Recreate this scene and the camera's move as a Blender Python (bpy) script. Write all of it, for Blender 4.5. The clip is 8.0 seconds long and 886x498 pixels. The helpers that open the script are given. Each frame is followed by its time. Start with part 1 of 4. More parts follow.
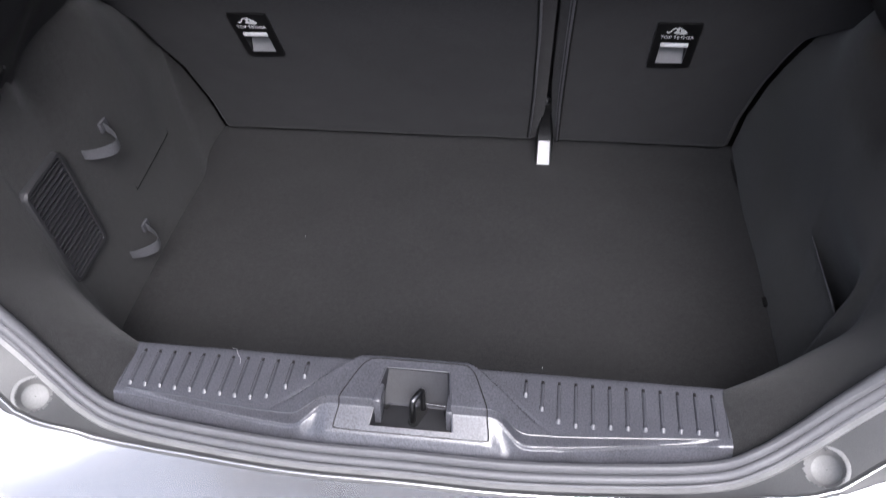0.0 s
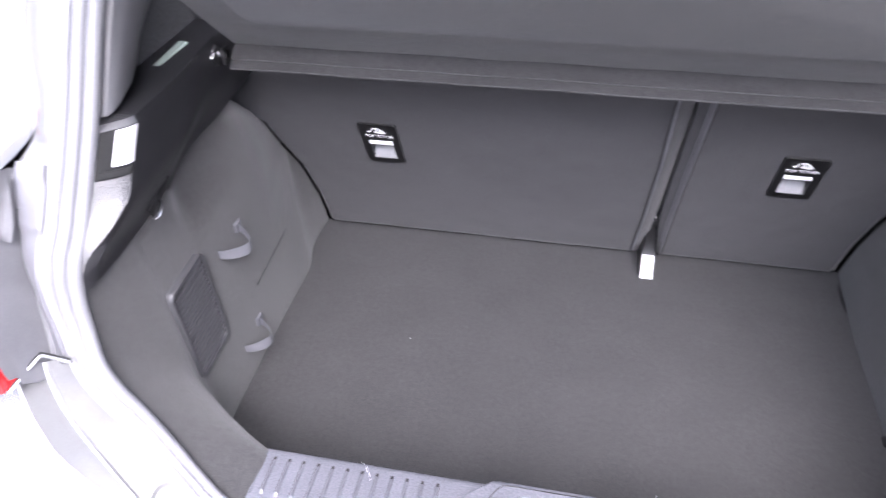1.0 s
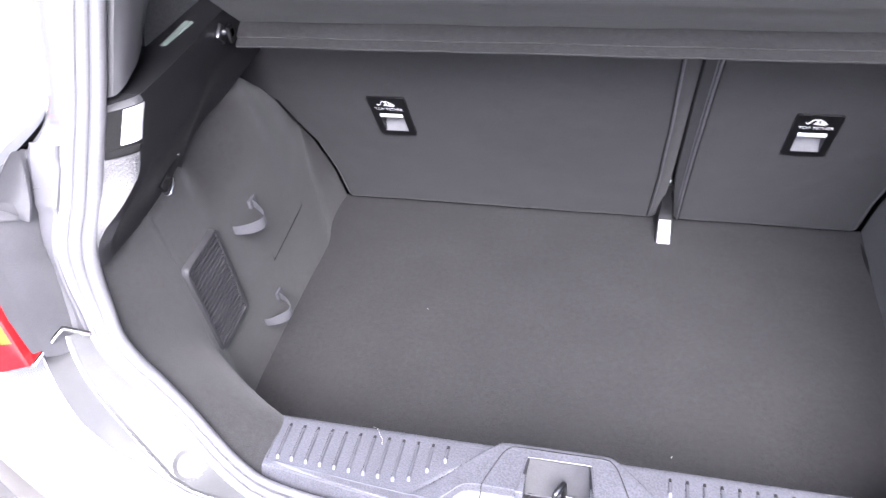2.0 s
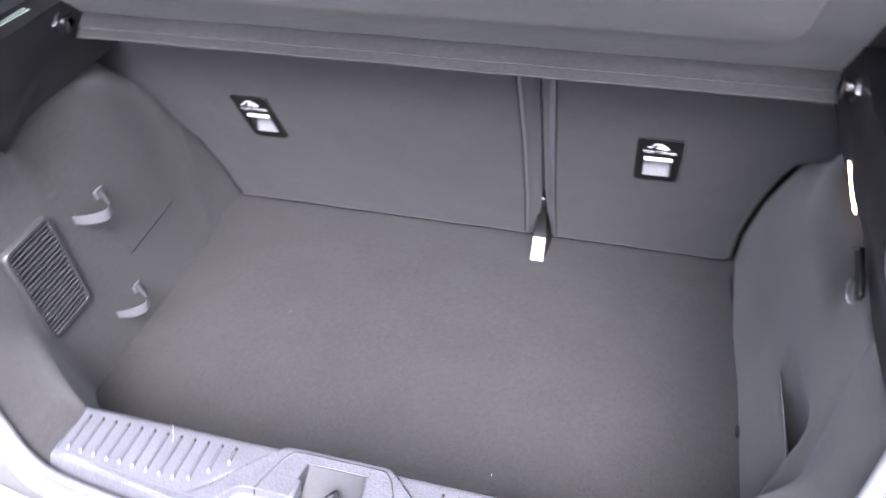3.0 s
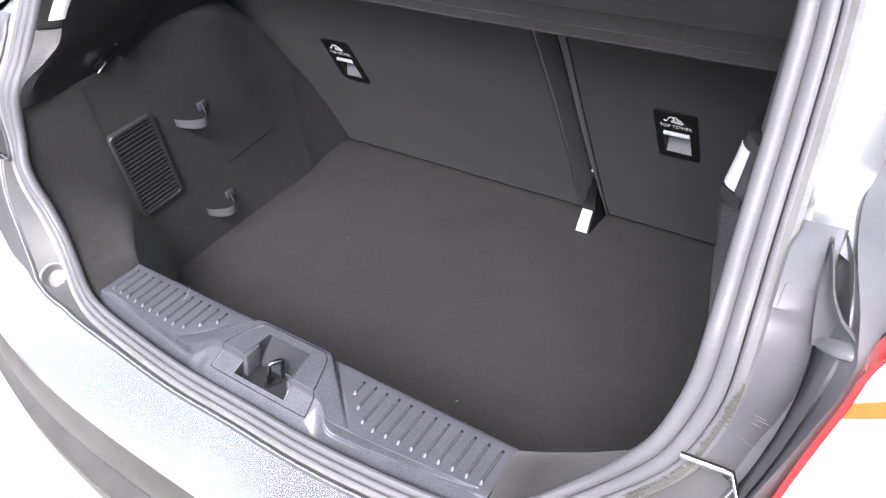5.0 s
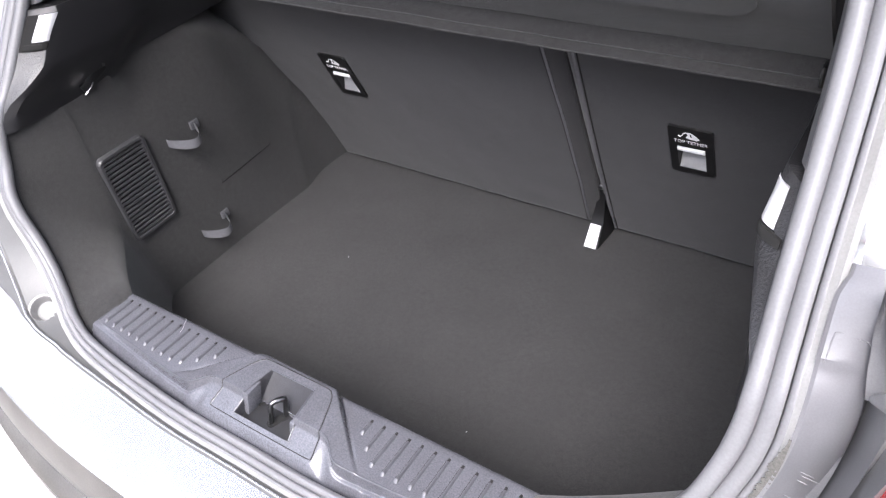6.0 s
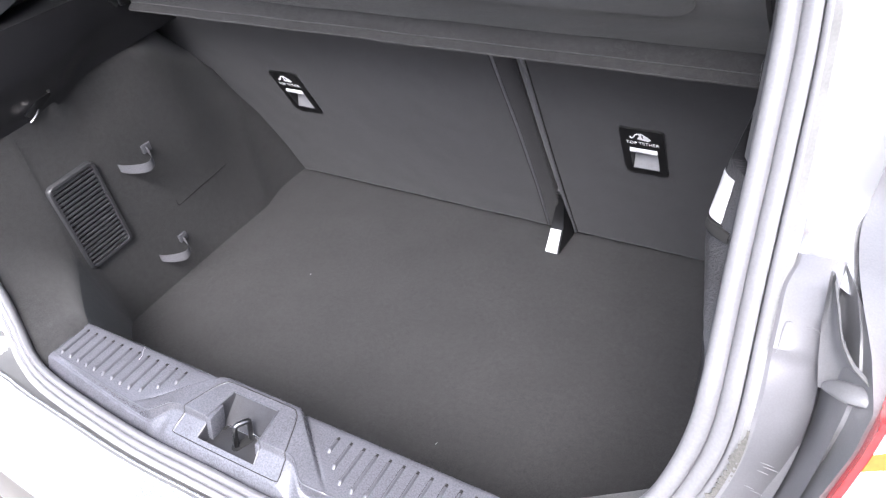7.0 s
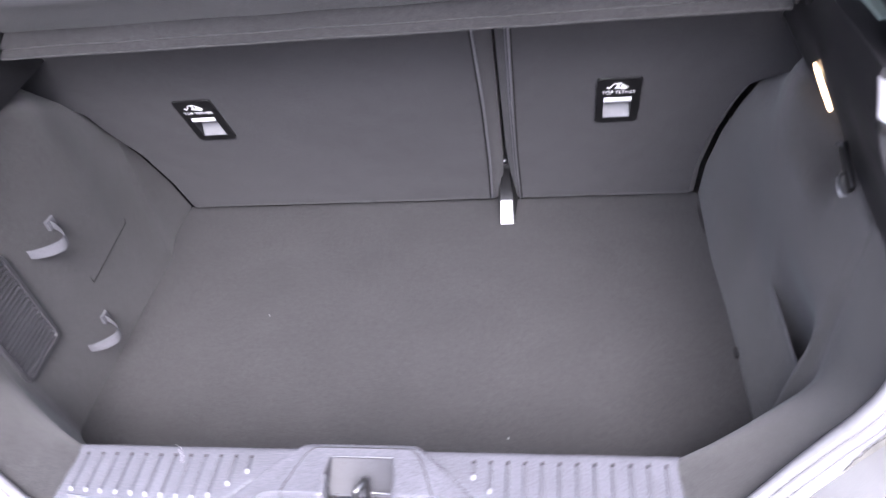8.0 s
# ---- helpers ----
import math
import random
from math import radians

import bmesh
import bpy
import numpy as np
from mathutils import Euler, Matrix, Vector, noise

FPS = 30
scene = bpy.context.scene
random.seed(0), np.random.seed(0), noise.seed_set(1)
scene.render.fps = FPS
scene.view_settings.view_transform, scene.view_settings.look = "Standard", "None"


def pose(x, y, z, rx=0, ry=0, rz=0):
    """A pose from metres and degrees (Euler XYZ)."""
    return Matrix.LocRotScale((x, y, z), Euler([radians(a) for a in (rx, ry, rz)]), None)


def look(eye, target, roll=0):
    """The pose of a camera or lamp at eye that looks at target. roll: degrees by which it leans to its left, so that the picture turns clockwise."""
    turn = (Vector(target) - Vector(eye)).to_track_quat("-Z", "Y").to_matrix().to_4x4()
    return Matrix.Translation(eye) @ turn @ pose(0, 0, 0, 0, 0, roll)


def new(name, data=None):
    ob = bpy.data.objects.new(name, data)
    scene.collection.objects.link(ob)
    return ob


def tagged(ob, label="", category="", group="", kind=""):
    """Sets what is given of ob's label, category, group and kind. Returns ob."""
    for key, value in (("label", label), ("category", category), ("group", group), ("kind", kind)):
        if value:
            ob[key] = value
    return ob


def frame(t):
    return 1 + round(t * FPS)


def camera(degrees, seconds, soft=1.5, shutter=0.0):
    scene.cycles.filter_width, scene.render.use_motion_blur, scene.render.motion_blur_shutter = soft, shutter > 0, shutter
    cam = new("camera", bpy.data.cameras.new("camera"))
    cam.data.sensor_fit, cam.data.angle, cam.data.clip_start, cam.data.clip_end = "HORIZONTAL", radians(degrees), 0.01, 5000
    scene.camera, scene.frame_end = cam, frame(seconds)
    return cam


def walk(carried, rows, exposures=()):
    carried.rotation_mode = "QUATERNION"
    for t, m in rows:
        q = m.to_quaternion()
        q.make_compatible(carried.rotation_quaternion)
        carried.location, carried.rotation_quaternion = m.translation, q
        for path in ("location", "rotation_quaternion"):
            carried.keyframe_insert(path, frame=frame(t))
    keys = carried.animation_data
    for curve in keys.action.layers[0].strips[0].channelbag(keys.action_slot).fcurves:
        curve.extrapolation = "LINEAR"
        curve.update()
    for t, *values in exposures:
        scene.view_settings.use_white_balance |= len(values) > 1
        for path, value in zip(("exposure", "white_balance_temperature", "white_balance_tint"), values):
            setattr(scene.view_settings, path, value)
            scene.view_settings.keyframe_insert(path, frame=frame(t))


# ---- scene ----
cam = camera(61.3, 8.0, soft=1.2, shutter=0.3)
PATH = [
    (0, (0.133, -1.172, 0.918), (-0.117, 0.194, -0.522), -4.0),
    (0.5, (0.083, -1.164, 0.976), (-0.113, 0.278, -0.397), -2.2),
    (1, (0.005, -1.155, 0.982), (-0.352, 0.319, -0.322), -2.7),
    (1.2, (-0.010, -1.153, 0.988), (-0.443, 0.292, -0.325), -2.8),
    (2.3, (0.081, -1.167, 0.973), (-0.317, 0.262, -0.368), -9.0),
    (2.5, (0.106, -1.158, 0.979), (-0.222, 0.287, -0.365), -8.6),
    (2.9, (0.230, -1.120, 0.964), (-0.119, 0.324, -0.376), -5.0),
    (3, (0.287, -1.104, 0.954), (-0.177, 0.325, -0.366), -3.8),
    (3.5, (0.486, -1.064, 0.902), (-0.391, 0.196, -0.378), 0.7),
    (3.9, (0.540, -1.081, 0.895), (-0.408, 0.048, -0.457), -3.4),
    (4, (0.551, -1.088, 0.898), (-0.407, 0.035, -0.452), -3.6),
    (4.5, (0.621, -1.099, 0.919), (-0.397, 0.046, -0.365), -7.8),
    (4.7, (0.634, -1.107, 0.917), (-0.366, 0.082, -0.341), -8.0),
    (5.8, (0.604, -1.063, 0.899), (-0.355, 0.151, -0.369), -6.9),
    (6, (0.585, -1.059, 0.913), (-0.388, 0.145, -0.352), -8.4),
    (6.5, (0.582, -1.051, 0.916), (-0.381, 0.175, -0.337), -9.9),
    (7, (0.595, -1.052, 0.908), (-0.317, 0.216, -0.342), -9.3),
    (7.5, (0.519, -1.046, 0.902), (-0.216, 0.271, -0.411), -7.4),
    (7.7, (0.409, -1.065, 0.916), (-0.098, 0.340, -0.414), -5.6),
    (8, (0.227, -1.123, 0.921), (-0.078, 0.325, -0.423), -9.2),
]
EXPOSURES = [(t, stops, kelvin, tint) for t, stops, kelvin, tint in (
    (0.0, 1.18, 6100, 15), (0.2, 1.18, 6100, 15), (0.6, 2.6, 6050, 18), (1.0, 2.85, 6000, 20), (2.5, 2.95, 6000, 19), (3.0, 3.2, 6000, 19), (3.5, 3.15, 6100, 18), (4.0, 2.4, 6250, 14),
    (4.5, 1.93, 6250, 14), (4.7, 1.88, 6250, 14), (5.8, 2.0, 6300, 14), (6.5, 2.33, 6250, 14), (7.0, 2.47, 6180, 14), (7.5, 2.52, 6150, 16), (8.0, 2.95, 6000, 22))]
walk(cam, [(t, look(eye, target, roll)) for t, eye, target, roll in PATH], EXPOSURES)

# ---- sky and sun ----
world = bpy.data.worlds.new("sky")
scene.world = world
world.use_nodes = True
wn, wl = world.node_tree.nodes, world.node_tree.links
sky = wn.new("ShaderNodeTexSky")
sky.sky_type, sky.sun_disc = "NISHITA", False
sky.sun_elevation, sky.sun_rotation = radians(56), radians(160)
sky.air_density, sky.dust_density, sky.ozone_density = 1.0, 4.0, 1.0
hazy = wn.new("ShaderNodeHueSaturation")
hazy.inputs["Saturation"].default_value = 0.5
wl.new(sky.outputs[0], hazy.inputs["Color"])
wl.new(hazy.outputs[0], wn["Background"].inputs[0])
wn["Background"].inputs[1].default_value = 0.15
sun = new("sun", bpy.data.lights.new("sun", "SUN"))
sun.data.energy, sun.data.angle, sun.data.color = 1.25, radians(40), (1.0, 0.98, 0.96)
sun.matrix_world = look((1.1, -3.7, 5.0), (0, -0.6, 0.2))


# ---- materials ----
def material(name, colour, rough=0.6, metal=0.0, grain=0.0, scale=400.0, bump=0.0, depth=0.001, stain=0.0, stain_scale=7.0, coat=0.0, spec=0.5, sheen=0.0, speck=0.0, emit=0.0, mottle=0.0):
    """Principled surface: fine grain and broad stains in colour, a fine relief in the normal."""
    m = bpy.data.materials.new(name)
    m.use_nodes = True
    n, l = m.node_tree.nodes, m.node_tree.links
    b = n["Principled BSDF"]
    b.inputs["Roughness"].default_value, b.inputs["Metallic"].default_value = rough, metal
    b.inputs["Specular IOR Level"].default_value, b.inputs["Coat Weight"].default_value = spec, coat
    b.inputs["Coat Roughness"].default_value, b.inputs["Sheen Weight"].default_value = 0.05, sheen
    b.inputs["Sheen Roughness"].default_value = 0.6
    where = n.new("ShaderNodeTexCoord").outputs["Object"]
    rgb = n.new("ShaderNodeRGB")
    rgb.outputs[0].default_value = (*colour, 1)
    last = rgb.outputs[0]

    def vary(amount, size, detail, lo=0.35, hi=0.65):
        nonlocal last
        tex = n.new("ShaderNodeTexNoise")
        tex.inputs["Scale"].default_value, tex.inputs["Detail"].default_value = size, detail
        l.new(where, tex.inputs["Vector"])
        ramp = n.new("ShaderNodeMapRange")
        ramp.inputs["From Min"].default_value, ramp.inputs["From Max"].default_value = lo, hi
        ramp.inputs["To Min"].default_value, ramp.inputs["To Max"].default_value = 1 - amount, 1 + amount
        l.new(tex.outputs["Fac"], ramp.inputs["Value"])
        mix = n.new("ShaderNodeVectorMath")
        mix.operation = "SCALE"
        l.new(last, mix.inputs[0])
        l.new(ramp.outputs[0], mix.inputs["Scale"])
        last = mix.outputs[0]
        return tex

    fine = vary(grain, scale, 4) if grain else None
    if stain:
        vary(stain, stain_scale, 5, 0.3, 0.7)
    if mottle:
        vary(mottle, 120, 3, 0.3, 0.7)
    if speck:
        dots = n.new("ShaderNodeTexVoronoi")
        dots.inputs["Scale"].default_value = 55
        l.new(where, dots.inputs["Vector"])
        gate = n.new("ShaderNodeMapRange")
        gate.inputs["From Min"].default_value, gate.inputs["From Max"].default_value = 0.035, 0.02
        l.new(dots.outputs["Distance"], gate.inputs["Value"])
        pick = n.new("ShaderNodeSeparateColor")
        l.new(dots.outputs["Color"], pick.inputs[0])
        few = n.new("ShaderNodeMath")
        few.operation, few.inputs[1].default_value = "GREATER_THAN", 0.985
        l.new(pick.outputs[0], few.inputs[0])
        both = n.new("ShaderNodeMath")
        both.operation = "MULTIPLY"
        l.new(gate.outputs[0], both.inputs[0])
        l.new(few.outputs[0], both.inputs[1])
        mix = n.new("ShaderNodeMix")
        mix.data_type = "RGBA"
        l.new(both.outputs[0], mix.inputs["Factor"])
        l.new(last, mix.inputs["A"])
        mix.inputs["B"].default_value = (speck, speck, speck, 1)
        last = mix.outputs["Result"]
    l.new(last, b.inputs["Base Color"])
    if bump:
        tex = fine
        if tex is None:
            tex = n.new("ShaderNodeTexNoise")
            tex.inputs["Scale"].default_value, tex.inputs["Detail"].default_value = scale, 3
            l.new(where, tex.inputs["Vector"])
        relief = n.new("ShaderNodeBump")
        relief.inputs["Strength"].default_value, relief.inputs["Distance"].default_value = bump, depth
        l.new(tex.outputs["Fac"], relief.inputs["Height"])
        l.new(relief.outputs[0], b.inputs["Normal"])
    if emit:
        b.inputs["Emission Color"].default_value, b.inputs["Emission Strength"].default_value = (1.0, 0.72, 0.38, 1), emit
    return m


CARPET = material("charcoal needle felt", (0.026, 0.0255, 0.0262), 0.95, mottle=0.13, grain=0.28, scale=700, bump=0.5, depth=0.0012, stain=0.10, stain_scale=9, spec=0.2, sheen=0.15, speck=0.25)
TRIM_FELT = material("moulded charcoal felt", (0.027, 0.0265, 0.0268), 0.95, mottle=0.15, grain=0.32, scale=800, bump=0.45, depth=0.001, stain=0.14, stain_scale=6, spec=0.2, sheen=0.2)
SEAT_FELT = material("blue black seat felt", (0.0203, 0.0198, 0.0226), 0.95, mottle=0.08, grain=0.35, scale=900, bump=0.4, depth=0.001, stain=0.10, stain_scale=7, spec=0.2, sheen=0.15, speck=0.12)
SHELF_FELT = material("grey black shelf felt", (0.029, 0.0283, 0.0288), 0.95, mottle=0.15, grain=0.35, scale=900, bump=0.5, depth=0.0012, stain=0.12, stain_scale=8, spec=0.2, sheen=0.2)
PLASTIC = material("grained slate plastic", (0.089, 0.090, 0.103), 0.18, grain=0.18, scale=520, bump=0.28, depth=0.0008, stain=0.10, stain_scale=20, spec=1.0)
RIB_PLASTIC = material("smooth slate plastic", (0.078, 0.079, 0.090), 0.19, grain=0.08, scale=900, stain=0.06, stain_scale=30, spec=0.8)
LEDGE_PLASTIC = material("grained black plastic", (0.012, 0.012, 0.0135), 0.38, grain=0.15, scale=700, bump=0.5, depth=0.0008, stain=0.1, stain_scale=15)
VENT_PLASTIC = material("charcoal vent plastic", (0.062, 0.062, 0.066), 0.30, grain=0.1, scale=600, bump=0.1, depth=0.0003, spec=1.0)
VENT_FRAME = material("black vent frame", (0.045, 0.045, 0.048), 0.42, grain=0.1, scale=600, bump=0.15, depth=0.0004)
COVER_GREY = material("satin grey cover", (0.135, 0.134, 0.145), 0.32, grain=0.05, scale=700, bump=0.08, depth=0.0004, stain=0.1, stain_scale=25, spec=0.8)
GLOSS_BLACK = material("smooth black plastic", (0.007, 0.007, 0.0075), 0.35, grain=0.1, scale=300, stain=0.1)
PILLAR_PLASTIC = material("mid grey plastic", (0.085, 0.085, 0.09), 0.55, grain=0.08, scale=900, bump=0.2, depth=0.0004, stain=0.06)
PALE_PLASTIC = material("pale grey plastic", (0.42, 0.42, 0.44), 0.35, grain=0.04, scale=500, stain=0.05)
GREEN_GREY = material("pale green grey plastic", (0.22, 0.27, 0.24), 0.5, grain=0.05, scale=500, stain=0.08)
RUBBER = material("weathered rubber", (0.155, 0.155, 0.164), 0.42, grain=0.06, scale=400, bump=0.1, depth=0.0004, stain=0.07, stain_scale=12)
PAINT = material("light grey metallic paint", (0.54, 0.54, 0.553), 0.24, metal=0.75, stain=0.04, stain_scale=5, coat=1.0)
FLANGE_GREY = material("pale grey painted flange", (0.24, 0.238, 0.236), 0.42, grain=0.06, scale=500, stain=0.14, stain_scale=30)
SEALANT = material("old olive grey sealant", (0.095, 0.093, 0.085), 0.75, grain=0.25, scale=600, bump=0.4, depth=0.0008, stain=0.2, stain_scale=40)
# dim grey: body paint's shade put into the colour; stop and outline share it
SHADE_GREY = material("dim grey with body shade in it", (0.13, 0.13, 0.137), 0.36, grain=0.08, scale=900, stain=0.12, stain_scale=18)
# body paint again, darkened for the shade inside the channel
DIM_PAINT = material("body paint dimmed for shade", (0.085, 0.085, 0.086), 0.42, grain=0.08, scale=900, stain=0.16, stain_scale=14)
# lower bumper: much darker than the paint above, uneven in tone
LOWER_GREY = material("grey of the lower bumper", (0.086, 0.082, 0.077), 0.33, grain=0.1, scale=500, bump=0.1, depth=0.0006, stain=0.3, stain_scale=9)
PIPING = material("satin welt", (0.13, 0.13, 0.14), 0.25, grain=0.1, scale=400)
# ledge plastic with coarse grain, lightened where its end face catches light
LIT_END_GREY = material("coarse grained ledge plastic, lit tone", (0.027, 0.027, 0.029), 0.34, grain=0.15, scale=420, bump=0.8, depth=0.0012, spec=0.7)
METAL = material("bright steel", (0.55, 0.55, 0.56), 0.25, metal=1.0, grain=0.08, scale=300)
DARK_METAL = material("dark steel", (0.16, 0.16, 0.165), 0.3, metal=1.0, grain=0.1, scale=300)
ELASTIC = material("grey elastic webbing", (0.095, 0.095, 0.105), 0.8, grain=0.25, scale=1200, bump=0.4, depth=0.0005)
GAP_BLACK = material("black felt edge", (0.006, 0.006, 0.006), 0.95, grain=0.2, scale=500)
WHITE_PRINT = material("white print", (0.85, 0.85, 0.85), 0.5, grain=0.03, scale=900)
FLAP_GREY = material("satin grey flap", (0.26, 0.26, 0.27), 0.4, grain=0.04, scale=500, stain=0.06, stain_scale=60)
# latch recess: walls darker than the sill plate, floor darker still
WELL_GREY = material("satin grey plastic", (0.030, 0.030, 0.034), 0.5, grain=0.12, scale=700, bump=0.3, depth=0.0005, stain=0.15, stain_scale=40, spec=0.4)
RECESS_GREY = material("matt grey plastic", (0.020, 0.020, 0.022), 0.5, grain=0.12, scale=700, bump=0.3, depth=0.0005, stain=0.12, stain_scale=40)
PALE_TAB = material("white plastic tab", (0.72, 0.72, 0.74), 0.4, grain=0.03, scale=500, stain=0.06, stain_scale=60)
RED_LENS = material("red lens", (0.62, 0.015, 0.018), 0.12, coat=1.0, grain=0.1, scale=200)
AMBER_LENS = material("amber lens", (0.62, 0.13, 0.012), 0.12, coat=1.0, grain=0.1, scale=200)
CLEAR_LENS = material("clear lens", (0.70, 0.68, 0.66), 0.12, coat=1.0, grain=0.1, scale=200)
LAMP_LENS = material("lit lamp lens", (0.9, 0.8, 0.6), 0.4, emit=1.6)
TINTED = material("tinted glass", (0.55, 0.58, 0.57), 0.02)
TINTED.node_tree.nodes["Principled BSDF"].inputs["Transmission Weight"].default_value = 1.0
CONCRETE = material("pale concrete", (0.34, 0.33, 0.315), 0.9, grain=0.25, scale=90, bump=0.5, depth=0.004, stain=0.12, stain_scale=2.2)
RING_GREY = material("plain grey of the added ring", (0.20, 0.195, 0.185), 0.9, grain=0.15, scale=3, stain=0.3, stain_scale=0.4)
LINER = material("dark cabin lining", (0.05, 0.05, 0.052), 0.9, grain=0.2, scale=300, stain=0.1)


# ---- helpers of this scene ----
def thing(name, base, label, category, group="", kind=""):
    ob = new(name)
    ob.location = base
    return tagged(ob, label, category, group, kind)


def origin_of(ob):
    place = Vector(ob.location)
    while ob.parent:
        ob = ob.parent
        place += Vector(ob.location)
    return place


def part(name, bm, mat, parent, label="", smooth=True, sharp=35):
    """Links a bmesh, drawn in world places, as one mesh under its thing or part."""
    bmesh.ops.remove_doubles(bm, verts=bm.verts, dist=1e-5)
    bmesh.ops.recalc_face_normals(bm, faces=bm.faces)
    if smooth:
        for f in bm.faces:
            f.smooth = True
        for e in bm.edges:
            if len(e.link_faces) == 2 and e.calc_face_angle(0) > radians(sharp):
                e.smooth = False
    centre = sum((v.co for v in bm.verts), Vector()) / max(1, len(bm.verts))
    bmesh.ops.translate(bm, verts=bm.verts, vec=-centre)
    me = bpy.data.meshes.new(name)
    bm.to_mesh(me)
    bm.free()
    me.materials.append(mat)
    ob = new(name, me)
    if parent:
        ob.parent = parent
        ob.location = centre - origin_of(parent)
    else:
        ob.location = centre
    return tagged(ob, label)


def smooth_step(v, lo, hi):
    u = min(1.0, max(0.0, (v - lo) / (hi - lo)))
    return u * u * (3 - 2 * u)


def table(v, rows):
    """Straight lines between the (v, value) rows."""
    return float(np.interp(v, [r[0] for r in rows], [r[1] for r in rows]))


def spline(points, steps, closed=False):
    """A smooth line through the points."""
    pts = [Vector(p) for p in points]
    n, out = len(pts), []
    for i in range(n if closed else n - 1):
        a, b, c, d = (pts[j % n] if closed else pts[min(max(j, 0), n - 1)] for j in (i - 1, i, i + 1, i + 2))
        for k in range(steps):
            u = k / steps
            out.append(0.5 * (2 * b + (c - a) * u + (2 * a - 5 * b + 4 * c - d) * u * u + (3 * b - a - 3 * c + d) * u ** 3))
    if not closed:
        out.append(pts[-1])
    return out


def loft(bm, rows, closed_rows=False, closed_cols=False):
    """Quads between rows of points."""
    vs = [[bm.verts.new(p) for p in row] for row in rows]
    nr, nc = len(vs), len(vs[0])
    for i in range(nr if closed_rows else nr - 1):
        for j in range(nc if closed_cols else nc - 1):
            q = [vs[i][j], vs[i][(j + 1) % nc], vs[(i + 1) % nr][(j + 1) % nc], vs[(i + 1) % nr][j]]
            bm.faces.new(q)
    return bm


def sheet(rows, thick=0.0, away=None):
    """A lofted skin, with a back at the distance thick towards away."""
    bm = loft(bmesh.new(), rows)
    if thick:
        back = [[Vector(p) + Vector(away) * thick for p in row] for row in rows]
        loft(bm, back)
        for line, other in ((rows[0], back[0]), (rows[-1], back[-1]), ([r[0] for r in rows], [r[0] for r in back]), ([r[-1] for r in rows], [r[-1] for r in back])):
            loft(bm, [line, other])
    return bm


def block(lo, hi, bevel=0.002, turn=None, segments=2):
    bm = bmesh.new()
    bmesh.ops.create_cube(bm, size=1)
    size = [b - a for a, b in zip(lo, hi)]
    mid = Vector([(a + b) / 2 for a, b in zip(lo, hi)])
    bmesh.ops.scale(bm, vec=size, verts=bm.verts)
    if bevel:
        bmesh.ops.bevel(bm, geom=bm.edges, offset=bevel, segments=segments, affect="EDGES", profile=0.5)
    if turn is not None:
        bmesh.ops.transform(bm, matrix=turn.to_3x3().to_4x4(), verts=bm.verts)
    bmesh.ops.translate(bm, vec=mid, verts=bm.verts)
    return bm


def placed(bm, m):
    bmesh.ops.transform(bm, matrix=m, verts=bm.verts)
    return bm


def prism(outline, z0, z1, bevel=0.0):
    """A flat outline (x, y) raised from z0 to z1."""
    bm = bmesh.new()
    low = [bm.verts.new((x, y, z0)) for x, y in outline]
    high = [bm.verts.new((x, y, z1)) for x, y in outline]
    n = len(outline)
    bm.faces.new(low[::-1])
    top = bm.faces.new(high)
    for i in range(n):
        bm.faces.new((low[i], low[(i + 1) % n], high[(i + 1) % n], high[i]))
    if bevel:
        bmesh.ops.bevel(bm, geom=list(top.edges), offset=bevel, segments=2, affect="EDGES", profile=0.5)
    return bm


def rounded(w, h, r, n=5):
    """A rectangle with round corners, as (x, y) points about its middle."""
    out = []
    for cx, cy, a0 in ((w / 2 - r, h / 2 - r, 0), (-w / 2 + r, h / 2 - r, 90), (-w / 2 + r, -h / 2 + r, 180), (w / 2 - r, -h / 2 + r, 270)):
        for k in range(n + 1):
            a = radians(a0 + 90 * k / n)
            out.append((cx + r * math.cos(a), cy + r * math.sin(a)))
    return out


def tube(points, radius, sides=8, closed=False, caps=True):
    """A round bar along the points; radius is a number or one for each point."""
    pts = [Vector(p) for p in points]
    n, rings = len(pts), []
    up = None
    for i, p in enumerate(pts):
        a, b = (pts[(i - 1) % n], pts[(i + 1) % n]) if closed else (pts[max(i - 1, 0)], pts[min(i + 1, n - 1)])
        t = (b - a).normalized()
        if up is None:
            up = t.orthogonal().normalized()
        up = (up - t * up.dot(t)).normalized()
        side = t.cross(up)
        r = radius[i] if isinstance(radius, (list, tuple)) else radius
        rings.append([p + r * (math.cos(2 * math.pi * k / sides) * up + math.sin(2 * math.pi * k / sides) * side) for k in range(sides)])
    bm = loft(bmesh.new(), rings, closed_rows=closed, closed_cols=True)
    if caps and not closed:
        bm.verts.ensure_lookup_table()
        bm.faces.new([bm.verts[k] for k in range(sides)][::-1])
        bm.faces.new([bm.verts[len(bm.verts) - sides + k] for k in range(sides)])
    return bm


def merged(*bms):
    out = bms[0]
    for other in bms[1:]:
        tmp = bpy.data.meshes.new("tmp")
        other.to_mesh(tmp)
        other.free()
        out.from_mesh(tmp)
        bpy.data.meshes.remove(tmp)
    return out


